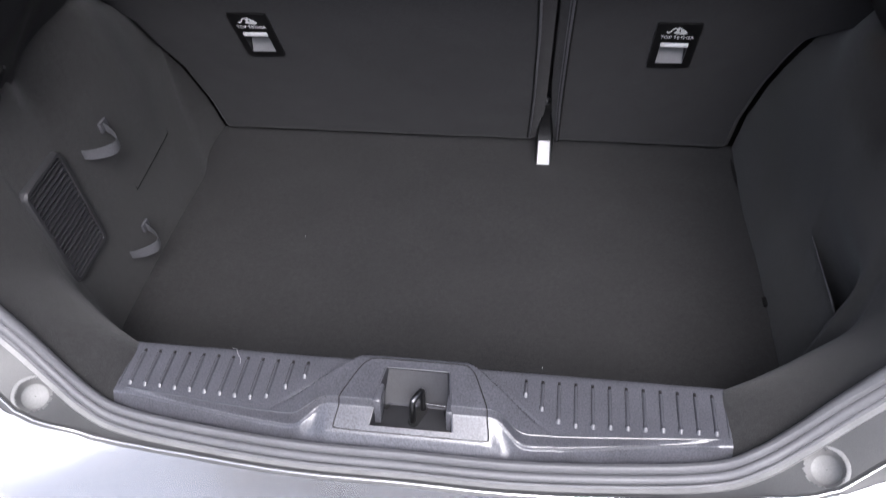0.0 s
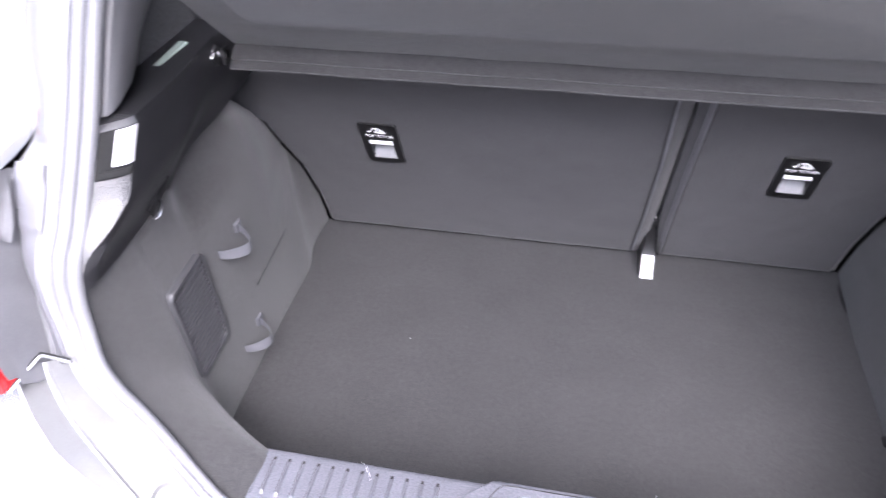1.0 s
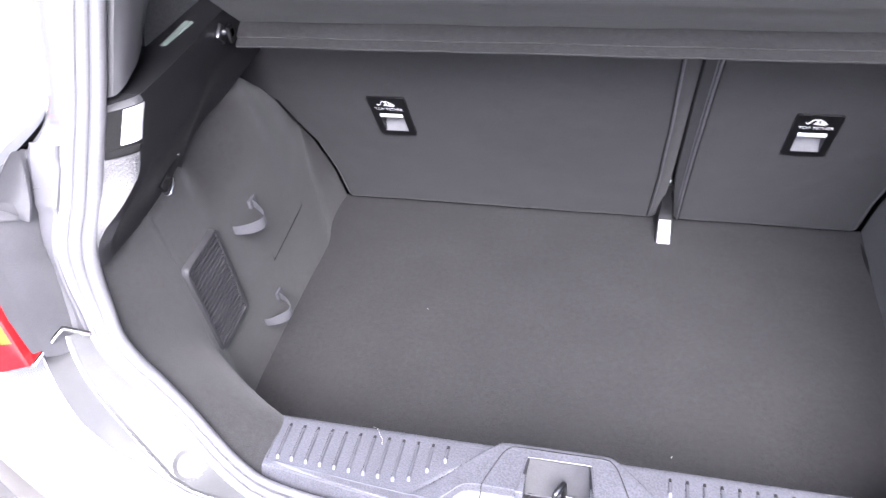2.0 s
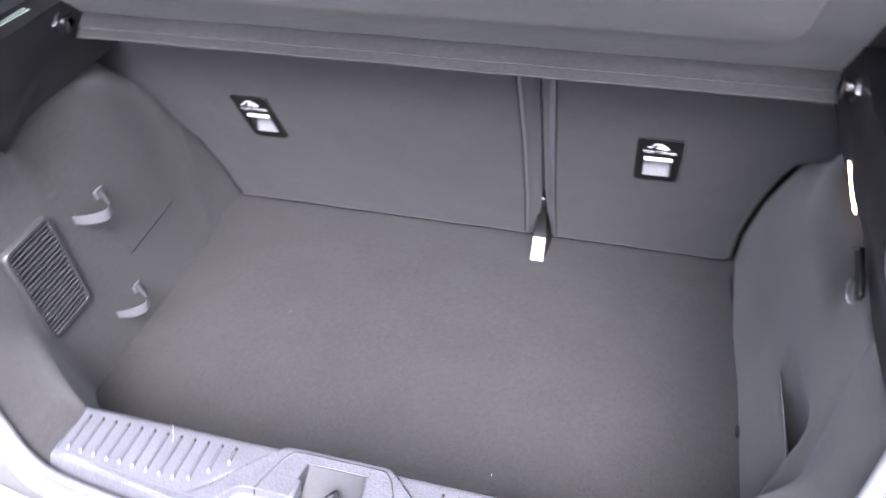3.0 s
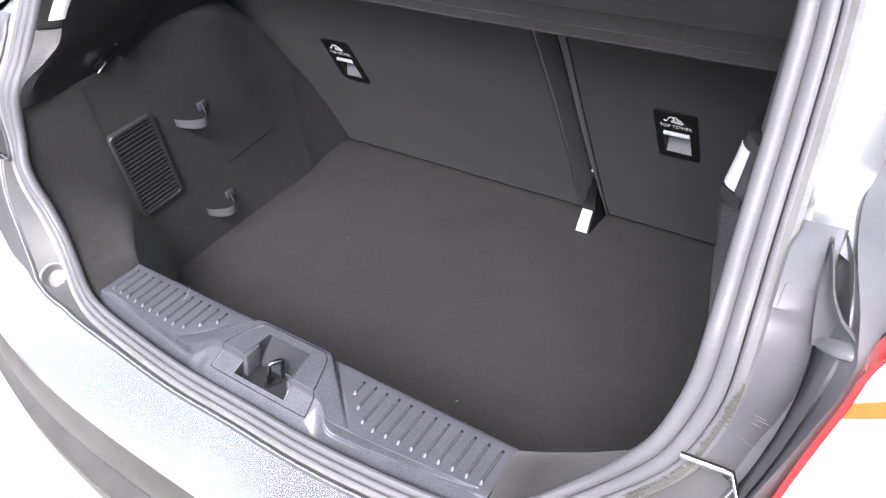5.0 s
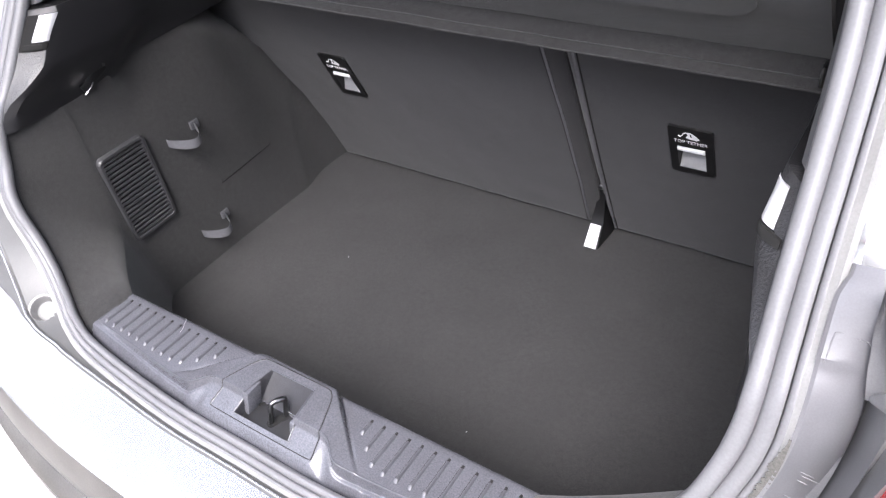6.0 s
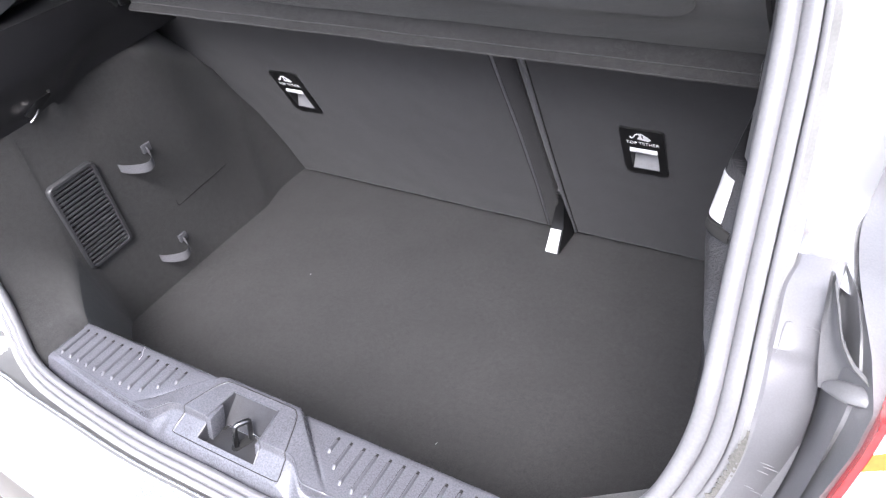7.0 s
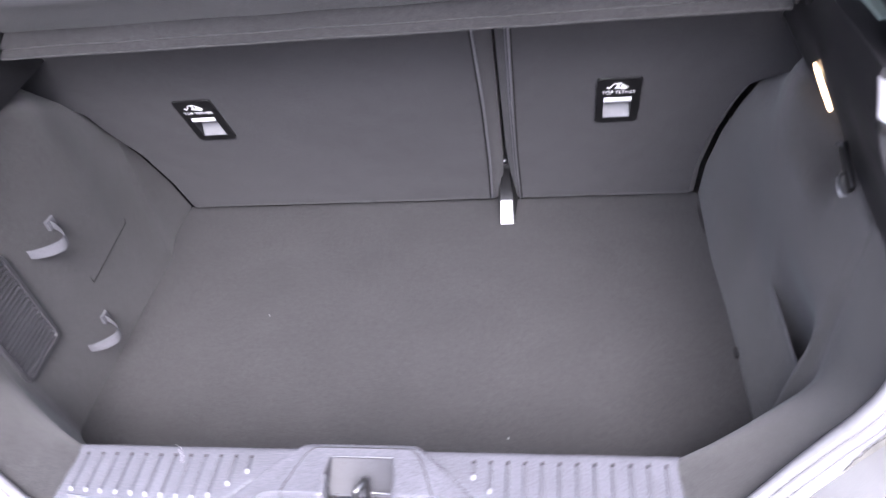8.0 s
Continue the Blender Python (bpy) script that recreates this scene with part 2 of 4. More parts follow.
def words(text, size, extrude=0.0002):
    """Letters as a bmesh, centred, in the xy plane."""
    cu = bpy.data.curves.new("letters", "FONT")
    cu.body, cu.size, cu.extrude, cu.align_x, cu.align_y, cu.resolution_u = text, size, extrude, "CENTER", "CENTER", 3
    ob = bpy.data.objects.new("letters", cu)
    scene.collection.objects.link(ob)
    me = bpy.data.meshes.new_from_object(ob.evaluated_get(bpy.context.evaluated_depsgraph_get()))
    bm = bmesh.new()
    bm.from_mesh(me)
    bpy.data.objects.remove(ob)
    bpy.data.curves.remove(cu)
    bpy.data.meshes.remove(me)
    return bm


# ---- the plan, in metres: x across the car, y forwards, z up from the boot floor ----
GROUND = -0.54
LEAN_BACK = 0.44          # the seat backs lean towards the tail by this much for each metre up
# the line of the opening on which the rubber seal sits, right half from the middle of the sill to the middle of the roof
HALF = [(0.0, -0.772, 0.166), (0.12, -0.772, 0.166), (0.24, -0.765, 0.169), (0.33, -0.757, 0.178), (0.37, -0.747, 0.196), (0.405, -0.730, 0.217),
        (0.44, -0.713, 0.250), (0.470, -0.703, 0.288), (0.489, -0.700, 0.318), (0.507, -0.691, 0.347), (0.519, -0.673, 0.378), (0.526, -0.659, 0.410), (0.528, -0.643, 0.442),
        (0.5265, -0.615, 0.472), (0.525, -0.591, 0.503), (0.5235, -0.555, 0.550), (0.5225, -0.530, 0.585), (0.519, -0.482, 0.660), (0.507, -0.420, 0.760), (0.480, -0.345, 0.860),
        (0.400, -0.295, 0.925), (0.20, -0.275, 0.945), (0.0, -0.270, 0.950)]
LOOP = spline(HALF + [(-x, y, z) for x, y, z in HALF[-2:0:-1]], 8, closed=True)


def frame_at(i):
    """At sample i of the opening: the place, the way out from the opening, and the way off the body."""
    n = len(LOOP)
    p, t = LOOP[i], (LOOP[(i + 1) % n] - LOOP[(i - 1) % n]).normalized()
    u = smooth_step(p.z, 0.17, 0.42)
    off = Vector((0, -0.22 - 0.67 * u, 0.97 - 0.52 * u)).normalized()
    out = t.cross(off).normalized()
    middle = Vector((0, -0.55, 0.52))
    if out.dot(p - middle) < 0:
        out = -out
    off = (off - t * off.dot(t)).normalized()
    return p, out, off, 0.62 + 0.38 * u


def seal_turn(z):
    """How far the seal turns to face the middle of the opening beside the load bay."""
    return radians(30) * smooth_step(z, 0.30, 0.46)


def ring(o, n):
    res = []
    for i in range(len(LOOP)):
        p, out, off, w = frame_at(i)
        c, d = math.cos(seal_turn(p.z)), math.sin(seal_turn(p.z))
        res.append(p + (out * c + off * d) * o * w + (off * c - out * d) * n)
    return res


# ---- ground ----
bm = bmesh.new()
bmesh.ops.create_grid(bm, x_segments=8, y_segments=8, size=60)
bmesh.ops.translate(bm, vec=(0, 0, GROUND), verts=bm.verts)
tagged(part("ground", bm, CONCRETE, None), "sunlit pale concrete paving under the car", "ground", kind="structure")


# plain ring far round the car, unseen, added to block light from the low sky
bm = bmesh.new()
rows = []
for k in range(48):
    a = 2 * math.pi * k / 48
    r = 13 + 2.5 * noise.noise((math.cos(a) * 2, math.sin(a) * 2, 0.5))
    h = 5.6 + 2.2 * noise.noise((math.cos(a) * 3, math.sin(a) * 3, 3.5))
    rows.append([(r * math.cos(a), r * math.sin(a), GROUND), (r * math.cos(a), r * math.sin(a), GROUND + h), ((r + 0.4) * math.cos(a), (r + 0.4) * math.sin(a), GROUND + h), ((r + 0.4) * math.cos(a), (r + 0.4) * math.sin(a), GROUND)])
tagged(part("backdrop", loft(bm, rows, closed_rows=True), RING_GREY, None, smooth=False), "unseen plain grey ring, added to block low sky light", "backdrop", kind="structure")


# ---- car body round the opening ----
car = thing("car", (0, -0.5, GROUND), "light grey metallic hatchback with its boot open", "car")
flange = loft(bmesh.new(), [ring(o, n) for o, n in ((0.012, -0.060), (0.008, -0.030), (0.009, -0.014), (0.020, -0.013), (0.034, -0.011), (0.037, -0.005), (0.046, -0.004), (0.048, -0.009))], closed_cols=True)
part("opening_flange", flange, FLANGE_GREY, car, "pale grey painted flange")
lower = [i for i in range(len(LOOP)) if LOOP[i].z <= 0.362]
first = next(k for k, i in enumerate(lower) if (i - 1) % len(LOOP) not in lower)
lower = lower[first:] + lower[:first]


# the inner edge line of the bumper: metres out from the seal's line
EDGE_LINE = [(0.0, 0.034), (0.24, 0.035), (0.30, 0.037), (0.335, 0.040), (0.355, 0.045), (0.372, 0.054), (0.388, 0.065), (0.405, 0.072), (0.44, 0.075), (0.47, 0.077), (0.50, 0.077), (0.53, 0.076)]


def corner(s):
    """Middle and axes of the stop cup at a lower corner of the opening."""
    p, out, off, w = frame_at(min(range(len(LOOP)), key=lambda i: abs(LOOP[i].x - s * 0.405) + 5 * max(0, LOOP[i].z - 0.4)))
    return p + out * 0.048 - off * 0.0086, (off - out * 0.19).normalized()


CUPS = [corner(-1), corner(1)]


# second border, between the shade-dimmed corner of the channel and the painted bumper: metres out from the edge line
CORNER_LINE = [(0.0, 0.0045), (0.40, 0.0045), (0.425, 0.012), (0.45, 0.028), (0.48, 0.042), (0.53, 0.050)]


def bumper_rows():
    """Rows of the shade-dimmed channel, of the painted top and of the darker lower face."""
    samples = []
    for a, b in zip(lower[:-1], lower[1:]):
        fa, fb = frame_at(a), frame_at(b)
        samples += [[u.lerp(v, k / 3) for u, v in zip(fa[:3], fb[:3])] for k in range(3)]
    channel, top, face = [[] for _ in range(19)], [[] for _ in range(8)], [[] for _ in range(15)]
    for p, out, off in samples:
        line = table(abs(p.x), EDGE_LINE)
        far = line + table(abs(p.x), CORNER_LINE)
        xb = p.x * (1 + 0.46 * (abs(p.x) / 0.52) ** 2)
        yb = -0.898 + 0.30 * abs(xb) ** 2.9
        zb = 0.143 + 0.10 * smooth_step(abs(xb), 0.40, 0.80)
        edge = Vector((xb, yb, zb))
        strip = [p + out * o - off * (0.013 - 0.010 * k / 12) for k, o in enumerate(np.linspace(0.018, line - 0.004, 13))]
        strip += [p + out * (line - 0.003) - off * 0.0015, p + out * line - off * 0.0002, p + out * (line + 0.003) - off * 0.0012]
        wide = far - line
        strip += [p + out * (line + 0.003 + (wide - 0.003) * u) - off * (0.0012 + 0.12 * wide * u) for u in (0.35, 0.7, 1.0)]
        for k, q in enumerate(strip):
            channel[k].append(q)
        c = strip[-1] + off * 0.001
        e = edge + Vector((0, 0.020, 0.0085))
        for k, q in enumerate((c, c.lerp(e, 0.05), c.lerp(e, 0.3) + Vector((0, 0, 0.0004)), c.lerp(e, 0.65) + Vector((0, 0, 0.0008)), e, edge + Vector((0, 0.010, 0.0055)), edge + Vector((0, 0.004, 0.0030)), edge)):
            top[k].append(q)
        low = [(0.0, 0.0), (-0.004, -0.006), (-0.010, -0.020), (-0.016, -0.042), (-0.016, -0.062), (-0.010, -0.076), (0.002, -0.082), (0.004, -0.100), (-0.004, -0.112), (-0.026, -0.120), (-0.033, -0.128), (-0.034, -0.150), (-0.030, -0.200), (-0.004, -0.330), (0.060, -0.460)]
        for k, (dy, dz) in enumerate(low):
            face[k].append(edge + Vector((0, dy, dz)))
    return channel, top, face


channel, top, face = bumper_rows()
bumper = part("bumper", loft(bmesh.new(), top), PAINT, car)
skin = loft(bmesh.new(), channel)
bmesh.ops.delete(skin, geom=[f for f in skin.faces if min((f.calc_center_median() - c).length for c, _ in CUPS) < 0.0198], context="FACES")
part("bumper_channel", skin, DIM_PAINT, bumper, "channel beside the seal, paint dimmed for shade")
part("lower_bumper", loft(bmesh.new(), face), LOWER_GREY, bumper, "grey lower bumper, darker than its top, with a moulded lip")

edge_run = []
for i in lower:
    p, out, off, w = frame_at(i)
    edge_run.append(p + out * table(abs(p.x), EDGE_LINE) - off * 0.0002)
part("edge_line", tube(edge_run, 0.0017, 8), PAINT, bumper)
for s in (-1, 1):
    run = []
    for i in lower:
        p, out, off, w = frame_at(i)
        if s * p.x > 0.40:
            wide = table(abs(p.x), CORNER_LINE)
            run.append(p + out * (table(abs(p.x), EDGE_LINE) + wide) - off * (0.0004 + 0.12 * wide))
    part("corner_line", tube(run, 0.0017, 8), PAINT, bumper)

# outer border of the gutter beside the opening: height, how far out, how far back
GUTTER = [(0.34, 0.590, -0.740), (0.36, 0.594, -0.741), (0.40, 0.606, -0.733), (0.44, 0.619, -0.719), (0.48, 0.632, -0.702), (0.505, 0.637, -0.686), (0.525, 0.628, -0.655), (0.54, 0.615, -0.620), (0.56, 0.602, -0.580)]

for s in (-1, 1):
    side = [i for i in range(len(LOOP)) if LOOP[i].z >= 0.340 and LOOP[i].x * s > 0.30]
    side.sort(key=lambda i: LOOP[i].z)

    def flank(z):
        return s * (0.82 - 0.22 * smooth_step(z, 0.6, 1.0))

    def border(p, out, off):
        """Outer edge of the gutter below and of the flat pillar band above."""
        z = p.z + 0.010
        g = Vector((s * table(z, [r[:2] for r in GUTTER]), table(z, [(r[0], r[2]) for r in GUTTER]), z))
        more = 0.012 + 0.018 * smooth_step(p.z, 0.54, 0.66)
        return g.lerp(p + out * (0.070 + more) - off * 0.006, smooth_step(p.z, 0.520, 0.565))

    # pillar band beside the seal, above the cover
    rows = [[] for _ in range(5)]
    for i in side:
        p, out, off, w = frame_at(i)
        if p.z >= 0.526:
            e = border(p, out, off)
            c, d, dip = math.cos(seal_turn(p.z)), math.sin(seal_turn(p.z)), 0.014 * (1 - smooth_step(p.z, 0.528, 0.56))
            a = p + (out * c + off * d) * 0.046 - (off * c - out * d) * 0.009
            for k, q in enumerate((a - off * 0.010, a, a.lerp(e, 0.15) + off * (0.003 - dip), a.lerp(e, 0.7) + off * (0.004 - dip), e - off * dip)):
                rows[k].append(q)
    part("pillar_band", loft(bmesh.new(), rows), PAINT, car)
    def raised(z, o):
        """How far the body stands off the seal's plane beside the upper part of the opening."""
        share = smooth_step(z, 0.41, 0.555)
        join = max(0.0, math.sin(seal_turn(z)) * 0.040 - share * 0.020) * (1 - smooth_step(o, 0.040, 0.079))
        return share * (0.020 + 0.50 * (o - 0.040)) + join

    # gutter below: a folded valley between the cover and the lamp, closed off by a curved wing
    rows = [[] for _ in range(9)]
    for i in side:
        p, out, off, w = frame_at(i)
        if p.z > 0.530:
            continue
        g = border(p, out, off)
        a = p + out * 0.077 + off * (raised(p.z, 0.077) - 0.014)
        deep = 0.016 * smooth_step((g - a).length, 0.0, 0.04) * (1 - 0.8 * smooth_step(p.z, 0.43, 0.49))
        along = (a, a.lerp(g, 0.06) - off * 0.85 * deep, a.lerp(g, 0.34) - off * deep * 1.2, a.lerp(g, 0.40) + off * deep * 0.1, a.lerp(g, 0.66) + off * deep * 0.5, a.lerp(g, 0.74) - off * deep * 0.7, a.lerp(g, 0.94) - off * deep * 0.5, g)
        for k, q in enumerate((p + out * 0.060 + off * (raised(p.z, 0.06) - 0.016), *along)):
            rows[k].append(q)
    # body paint lying in shade, drawn as a darker grey
    part("gutter", loft(bmesh.new(), rows), SHADE_GREY, car, "rain gutter, body paint darkened for shade")
    # flank that rolls off the border towards the car's side
    rows = [[] for _ in range(7)]
    for i in side:
        p, out, off, w = frame_at(i)
        e = border(p, out, off)
        for k, (dx, dy) in enumerate(((0, 0), (0.004, 0.003), (0.012, 0.012), (0.026, 0.036), (0.050, 0.090), (0.10, 0.24))):
            rows[k].append(e + Vector((s * dx, dy, -0.1 * dy)))
        rows[6].append(Vector((flank(p.z), p.y + 0.60, p.z - 0.02)))
    panel = part("quarter_panel", loft(bmesh.new(), rows[3:]), PAINT, car)
    # darker copy of the panel's paint, its dim reflection put into the colour
    part("panel_edge", loft(bmesh.new(), rows[:4]), SHADE_GREY, panel, "edge of the quarter panel, paint darkened for its dim reflection")
    rim = spline([(0.598, -0.626, 0.552), (0.604, -0.640, 0.541), (0.610, -0.652, 0.528), (0.620, -0.662, 0.516), (0.631, -0.668, 0.509), (0.640, -0.674, 0.496)], 6)
    foot = spline([(0.594, -0.618, 0.550), (0.595, -0.622, 0.532), (0.596, -0.627, 0.516), (0.598, -0.631, 0.502), (0.600, -0.636, 0.488), (0.604, -0.645, 0.470)], 6)
    wing = [[Vector((s * q.x, q.y, q.z)) for q in (a.lerp(b, u) + Vector((0, 0.010, -0.006)) * math.sin(math.pi * u) for a, b in zip(rim, foot))] for u in np.linspace(0, 1, 9)]
    part("wing", sheet(wing, 0.004, (0, 1, 0)), SHADE_GREY, car, "dull dark grey wing of the rain gutter")
    part("wing_edge", tube(wing[0], 0.0009, 8), DIM_PAINT, car)
    stop = spline([(0.606, -0.653, 0.482), (0.613, -0.661, 0.491), (0.622, -0.668, 0.497), (0.632, -0.671, 0.500), (0.641, -0.672, 0.498)], 4)
    cushion = []
    for k, q in enumerate(stop):
        r = max(0.1, math.sin(math.pi * (k + 0.4) / (len(stop) + 1.5))) ** 0.6
        cushion.append([(s * q.x, q.y + 0.0085 * r * math.cos(j * math.pi / 8), q.z + 0.0052 * r * math.sin(j * math.pi / 8)) for j in range(16)])
    part("rubber_stop", loft(bmesh.new(), cushion, closed_cols=True), SHADE_GREY, car, "rounded grey rubber stop")
    low = [i for i in side if 0.352 < LOOP[i].z < 0.529]
    rows = [[] for _ in range(7)]
    for i in low:
        p, out, off, w = frame_at(i)
        sink = 0.004 * smooth_step(p.z, 0.515, 0.522)
        step = 0.0040 * smooth_step(p.z, 0.462, 0.468) - 0.05 * max(0.0, p.z - 0.468)
        for k, (o, n) in enumerate(((0.040, -0.010), (0.041, -0.001), (0.044, 0.001), (0.058, 0.002), (0.072, 0.000), (0.077, -0.004), (0.079, -0.020))):
            o += 0.006 * smooth_step(p.z, 0.500, 0.522) ** 2 * max(0.0, (0.062 - o) / 0.022)
            tilt = 0.55 * (1 - smooth_step(p.z, 0.37, 0.47)) * (o - 0.041)
            rows[k].append(p + out * o + off * (n - sink + step - tilt + raised(p.z, o)))
    cover = part("channel_cover", loft(bmesh.new(), rows), COVER_GREY, car, "satin grey plastic channel cover", sharp=25)
    p, out, off, w = frame_at(min(low, key=lambda i: abs(LOOP[i].z - 0.486)))
    up = (LOOP[low[-1]] - LOOP[low[-6]]).normalized()
    part("boss", tube(spline([p + out * o + up * v + off * (raised(p.z, o) + 0.0040) for o, v in ((0.047, -0.024), (0.048, -0.004), (0.051, 0.0), (0.060, -0.001), (0.070, -0.002), (0.073, -0.006))], 4), 0.0006, 6), SHADE_GREY, cover, "fine moulded outline")
    if s > 0:
        for z, o, length in ((0.404, 0.056, 0.010), (0.4015, 0.059, 0.012), (0.399, 0.057, 0.008), (0.386, 0.054, 0.007), (0.383, 0.060, 0.009)):
            p, out, off, w = frame_at(min(low, key=lambda i: abs(LOOP[i].z - z)))
            lift = 0.0008 - 0.55 * (1 - smooth_step(p.z, 0.37, 0.47)) * (o - 0.041)
            part("scuff", tube([p + out * (o + length * u) + off * (0.0020 + raised(p.z, o) + lift - 0.55 * (1 - smooth_step(p.z, 0.37, 0.47)) * length * u) + Vector((0, 0, z - p.z - 0.002 * u)) for u in (0, 0.5, 1)], [0.0002, 0.0005, 0.0002], 5), FLAP_GREY, cover, "pale scuff mark")
    # seam where the cover meets the bumper, and on towards the lamp
    peak, tip = Vector((s * 0.580, -0.701, 0.354)), Vector((s * 0.606, -0.739, 0.328))
    run = [Vector((s * 0.537, -0.706, 0.357)), Vector((s * 0.572, -0.702, 0.3555)), peak, peak.lerp(tip, 0.2) + Vector((0, 0, 0.001)), tip]
    part("bumper_lip", tube(run, 0.0024, 8), PAINT, bumper)
    part("seam_gap", tube([r + Vector((0, 0.001, 0.0030)) for r in run], 0.0011, 6), GAP_BLACK, bumper)
    # pad at the bottom of the stop cup
    centre, way = CUPS[(s + 1) // 2]
    turn = way.to_track_quat("Z", "Y").to_matrix().to_4x4()
    prof = ((0.0245, -0.006), (0.0238, 0.0002), (0.0220, 0.0010), (0.0198, 0.0006), (0.0188, -0.0012), (0.0170, -0.008), (0.0148, -0.0135), (0.0120, -0.0150), (0.0005, -0.0150))
    rows = [[(r * math.cos(k * math.pi / 18), r * math.sin(k * math.pi / 18), h) for k in range(36)] for r, h in prof]
    part("stop_cup", placed(loft(bmesh.new(), rows, closed_cols=True), Matrix.Translation(centre) @ turn), FLANGE_GREY, bumper, "round recessed stop cup")

# cabin shell that closes the car in front of the boot
roof = sheet([[(x, -0.215 + 1.6 * v, 0.955 + 0.03 * math.sin(math.pi * v) - 0.10 * (x / 0.6) ** 2 - 0.5 * max(0, v - 0.7) ** 2) for x in np.linspace(-0.62, 0.62, 13)] for v in np.linspace(0, 1, 9)], 0.03, (0, 0, -1))
part("roof", roof, PAINT, car)
for s in (-1, 1):
    part("side_wall", sheet([[(s * (0.82 - 0.22 * smooth_step(z, 0.6, 1.0)), y, z) for z in np.linspace(-0.35, 0.93, 12)] for y in np.linspace(-0.05, 1.4, 7)], 0.02, (-s, 0, 0)), PAINT, car)
for s in (-1, 1):
    part("cabin_side", sheet([[(s * (0.70 - 0.14 * smooth_step(z, 0.6, 1.0)), y, z) for z in np.linspace(-0.30, 0.90, 9)] for y in np.linspace(-0.28, 1.36, 7)], 0.01, (s, 0, 0)), LINER, car)
    part("lower_flank", sheet([[(s * (0.62 + 0.20 * smooth_step(y, -0.78, -0.35)), y, z) for z in np.linspace(-0.36, 0.20 + 0.13 * smooth_step(y, -0.70, -0.50), 7)] for y in np.linspace(-0.74, -0.04, 14)], 0.02, (-s, 0, 0)), PAINT, car)
    for y in (0.10,):
        prof = [(0.19, -0.085), (0.27, -0.095), (0.30, -0.08), (0.305, 0.0), (0.30, 0.08), (0.27, 0.095), (0.19, 0.085)]
        rings = [[(s * 0.70 + h, y + r * math.cos(k * math.pi / 16), GROUND + 0.305 + r * math.sin(k * math.pi / 16)) for k in range(32)] for r, h in prof]
        tyre = part("tyre", loft(bmesh.new(), rings, closed_cols=True), GAP_BLACK, car, "black rubber tyre")
        rings = [[(s * 0.70 + s * h, y + r * math.cos(k * math.pi / 16), GROUND + 0.305 + r * math.sin(k * math.pi / 16)) for k in range(32)] for r, h in ((0.192, 0.08), (0.17, 0.06), (0.06, 0.05), (0.01, 0.055))]
        part("rim", loft(bmesh.new(), rings, closed_cols=True), METAL, tyre, "grey metal rim")
part("cabin_front", block((-0.8, 1.36, -0.35), (0.8, 1.40, 0.93), 0.0), LINER, car, smooth=False)
part("underbody", block((-0.78, -0.78, -0.36), (0.78, 1.38, -0.30), 0.01), LINER, car, smooth=False)

# raised tailgate overhead, hinged at the roof's rear edge
GATE = spline([(0, -0.262, 0.985), (0, -0.45, 1.115), (0, -0.72, 1.300), (0, -0.92, 1.420), (0, -1.04, 1.455)], 8)


def gate_piece(name, v0, v1, x0, x1, lift, thick, mat, parent, label=""):
    """One panel of the tailgate between two shares of its length and of its half width."""
    rows = []
    for v in np.linspace(v0, v1, 9):
        p = GATE[min(len(GATE) - 1, round(v * (len(GATE) - 1)))]
        half = 0.555 + 0.03 * math.sin(math.pi * v) - 0.06 * smooth_step(v, 0.75, 1.0)
        rows.append([(half * x, p.y - 0.5 * lift, p.z + lift - 0.05 * x * x) for x in np.linspace(x0, x1, 11)])
    return part(name, sheet(rows, thick, (0, -0.5, 0.85)), mat, parent, label)


gate = gate_piece("tailgate", 0.50, 1.0, -1.0, 1.0, 0.045, 0.012, PAINT, car, "raised tailgate")
gate_piece("lining", 0.52, 0.98, -0.96, 0.96, 0.0, 0.02, LINER, gate, "dark tailgate lining")
gate_piece("hinge_rail", 0.0, 0.08, -1.0, 1.0, 0.01, 0.03, PAINT, gate)
for a, b in ((-1.0, -0.84), (0.84, 1.0)):
    gate_piece("side_rail", 0.08, 0.50, a, b, 0.01, 0.03, PAINT, gate)
gate_piece("rear_window", 0.08, 0.52, -0.84, 0.84, 0.03, 0.004, TINTED, gate, "tinted rear window").visible_shadow = False

# ---- rubber seal ----
seal = thing("boot_seal", (0, -0.772, 0.15), "black rubber weatherstrip running round the boot opening", "seal")
for name, co, cn, ro, rn, lab in (("bulb", 0.0080, 0.001, 0.0088, 0.0085, ""), ("lip", 0.0236, -0.003, 0.0080, 0.0052, ""), ("bead", 0.0352, -0.008, 0.0050, 0.0042, "")):
    rows = []
    for k in range(12):
        a = 2 * math.pi * k / 12
        rows.append(ring(co + ro * math.cos(a), cn + rn * math.sin(a)))
    part(name, loft(bmesh.new(), rows, closed_rows=True, closed_cols=True), RUBBER, seal)


# frayed strip of old sealant between the seal and the cover
rows = [[], []]
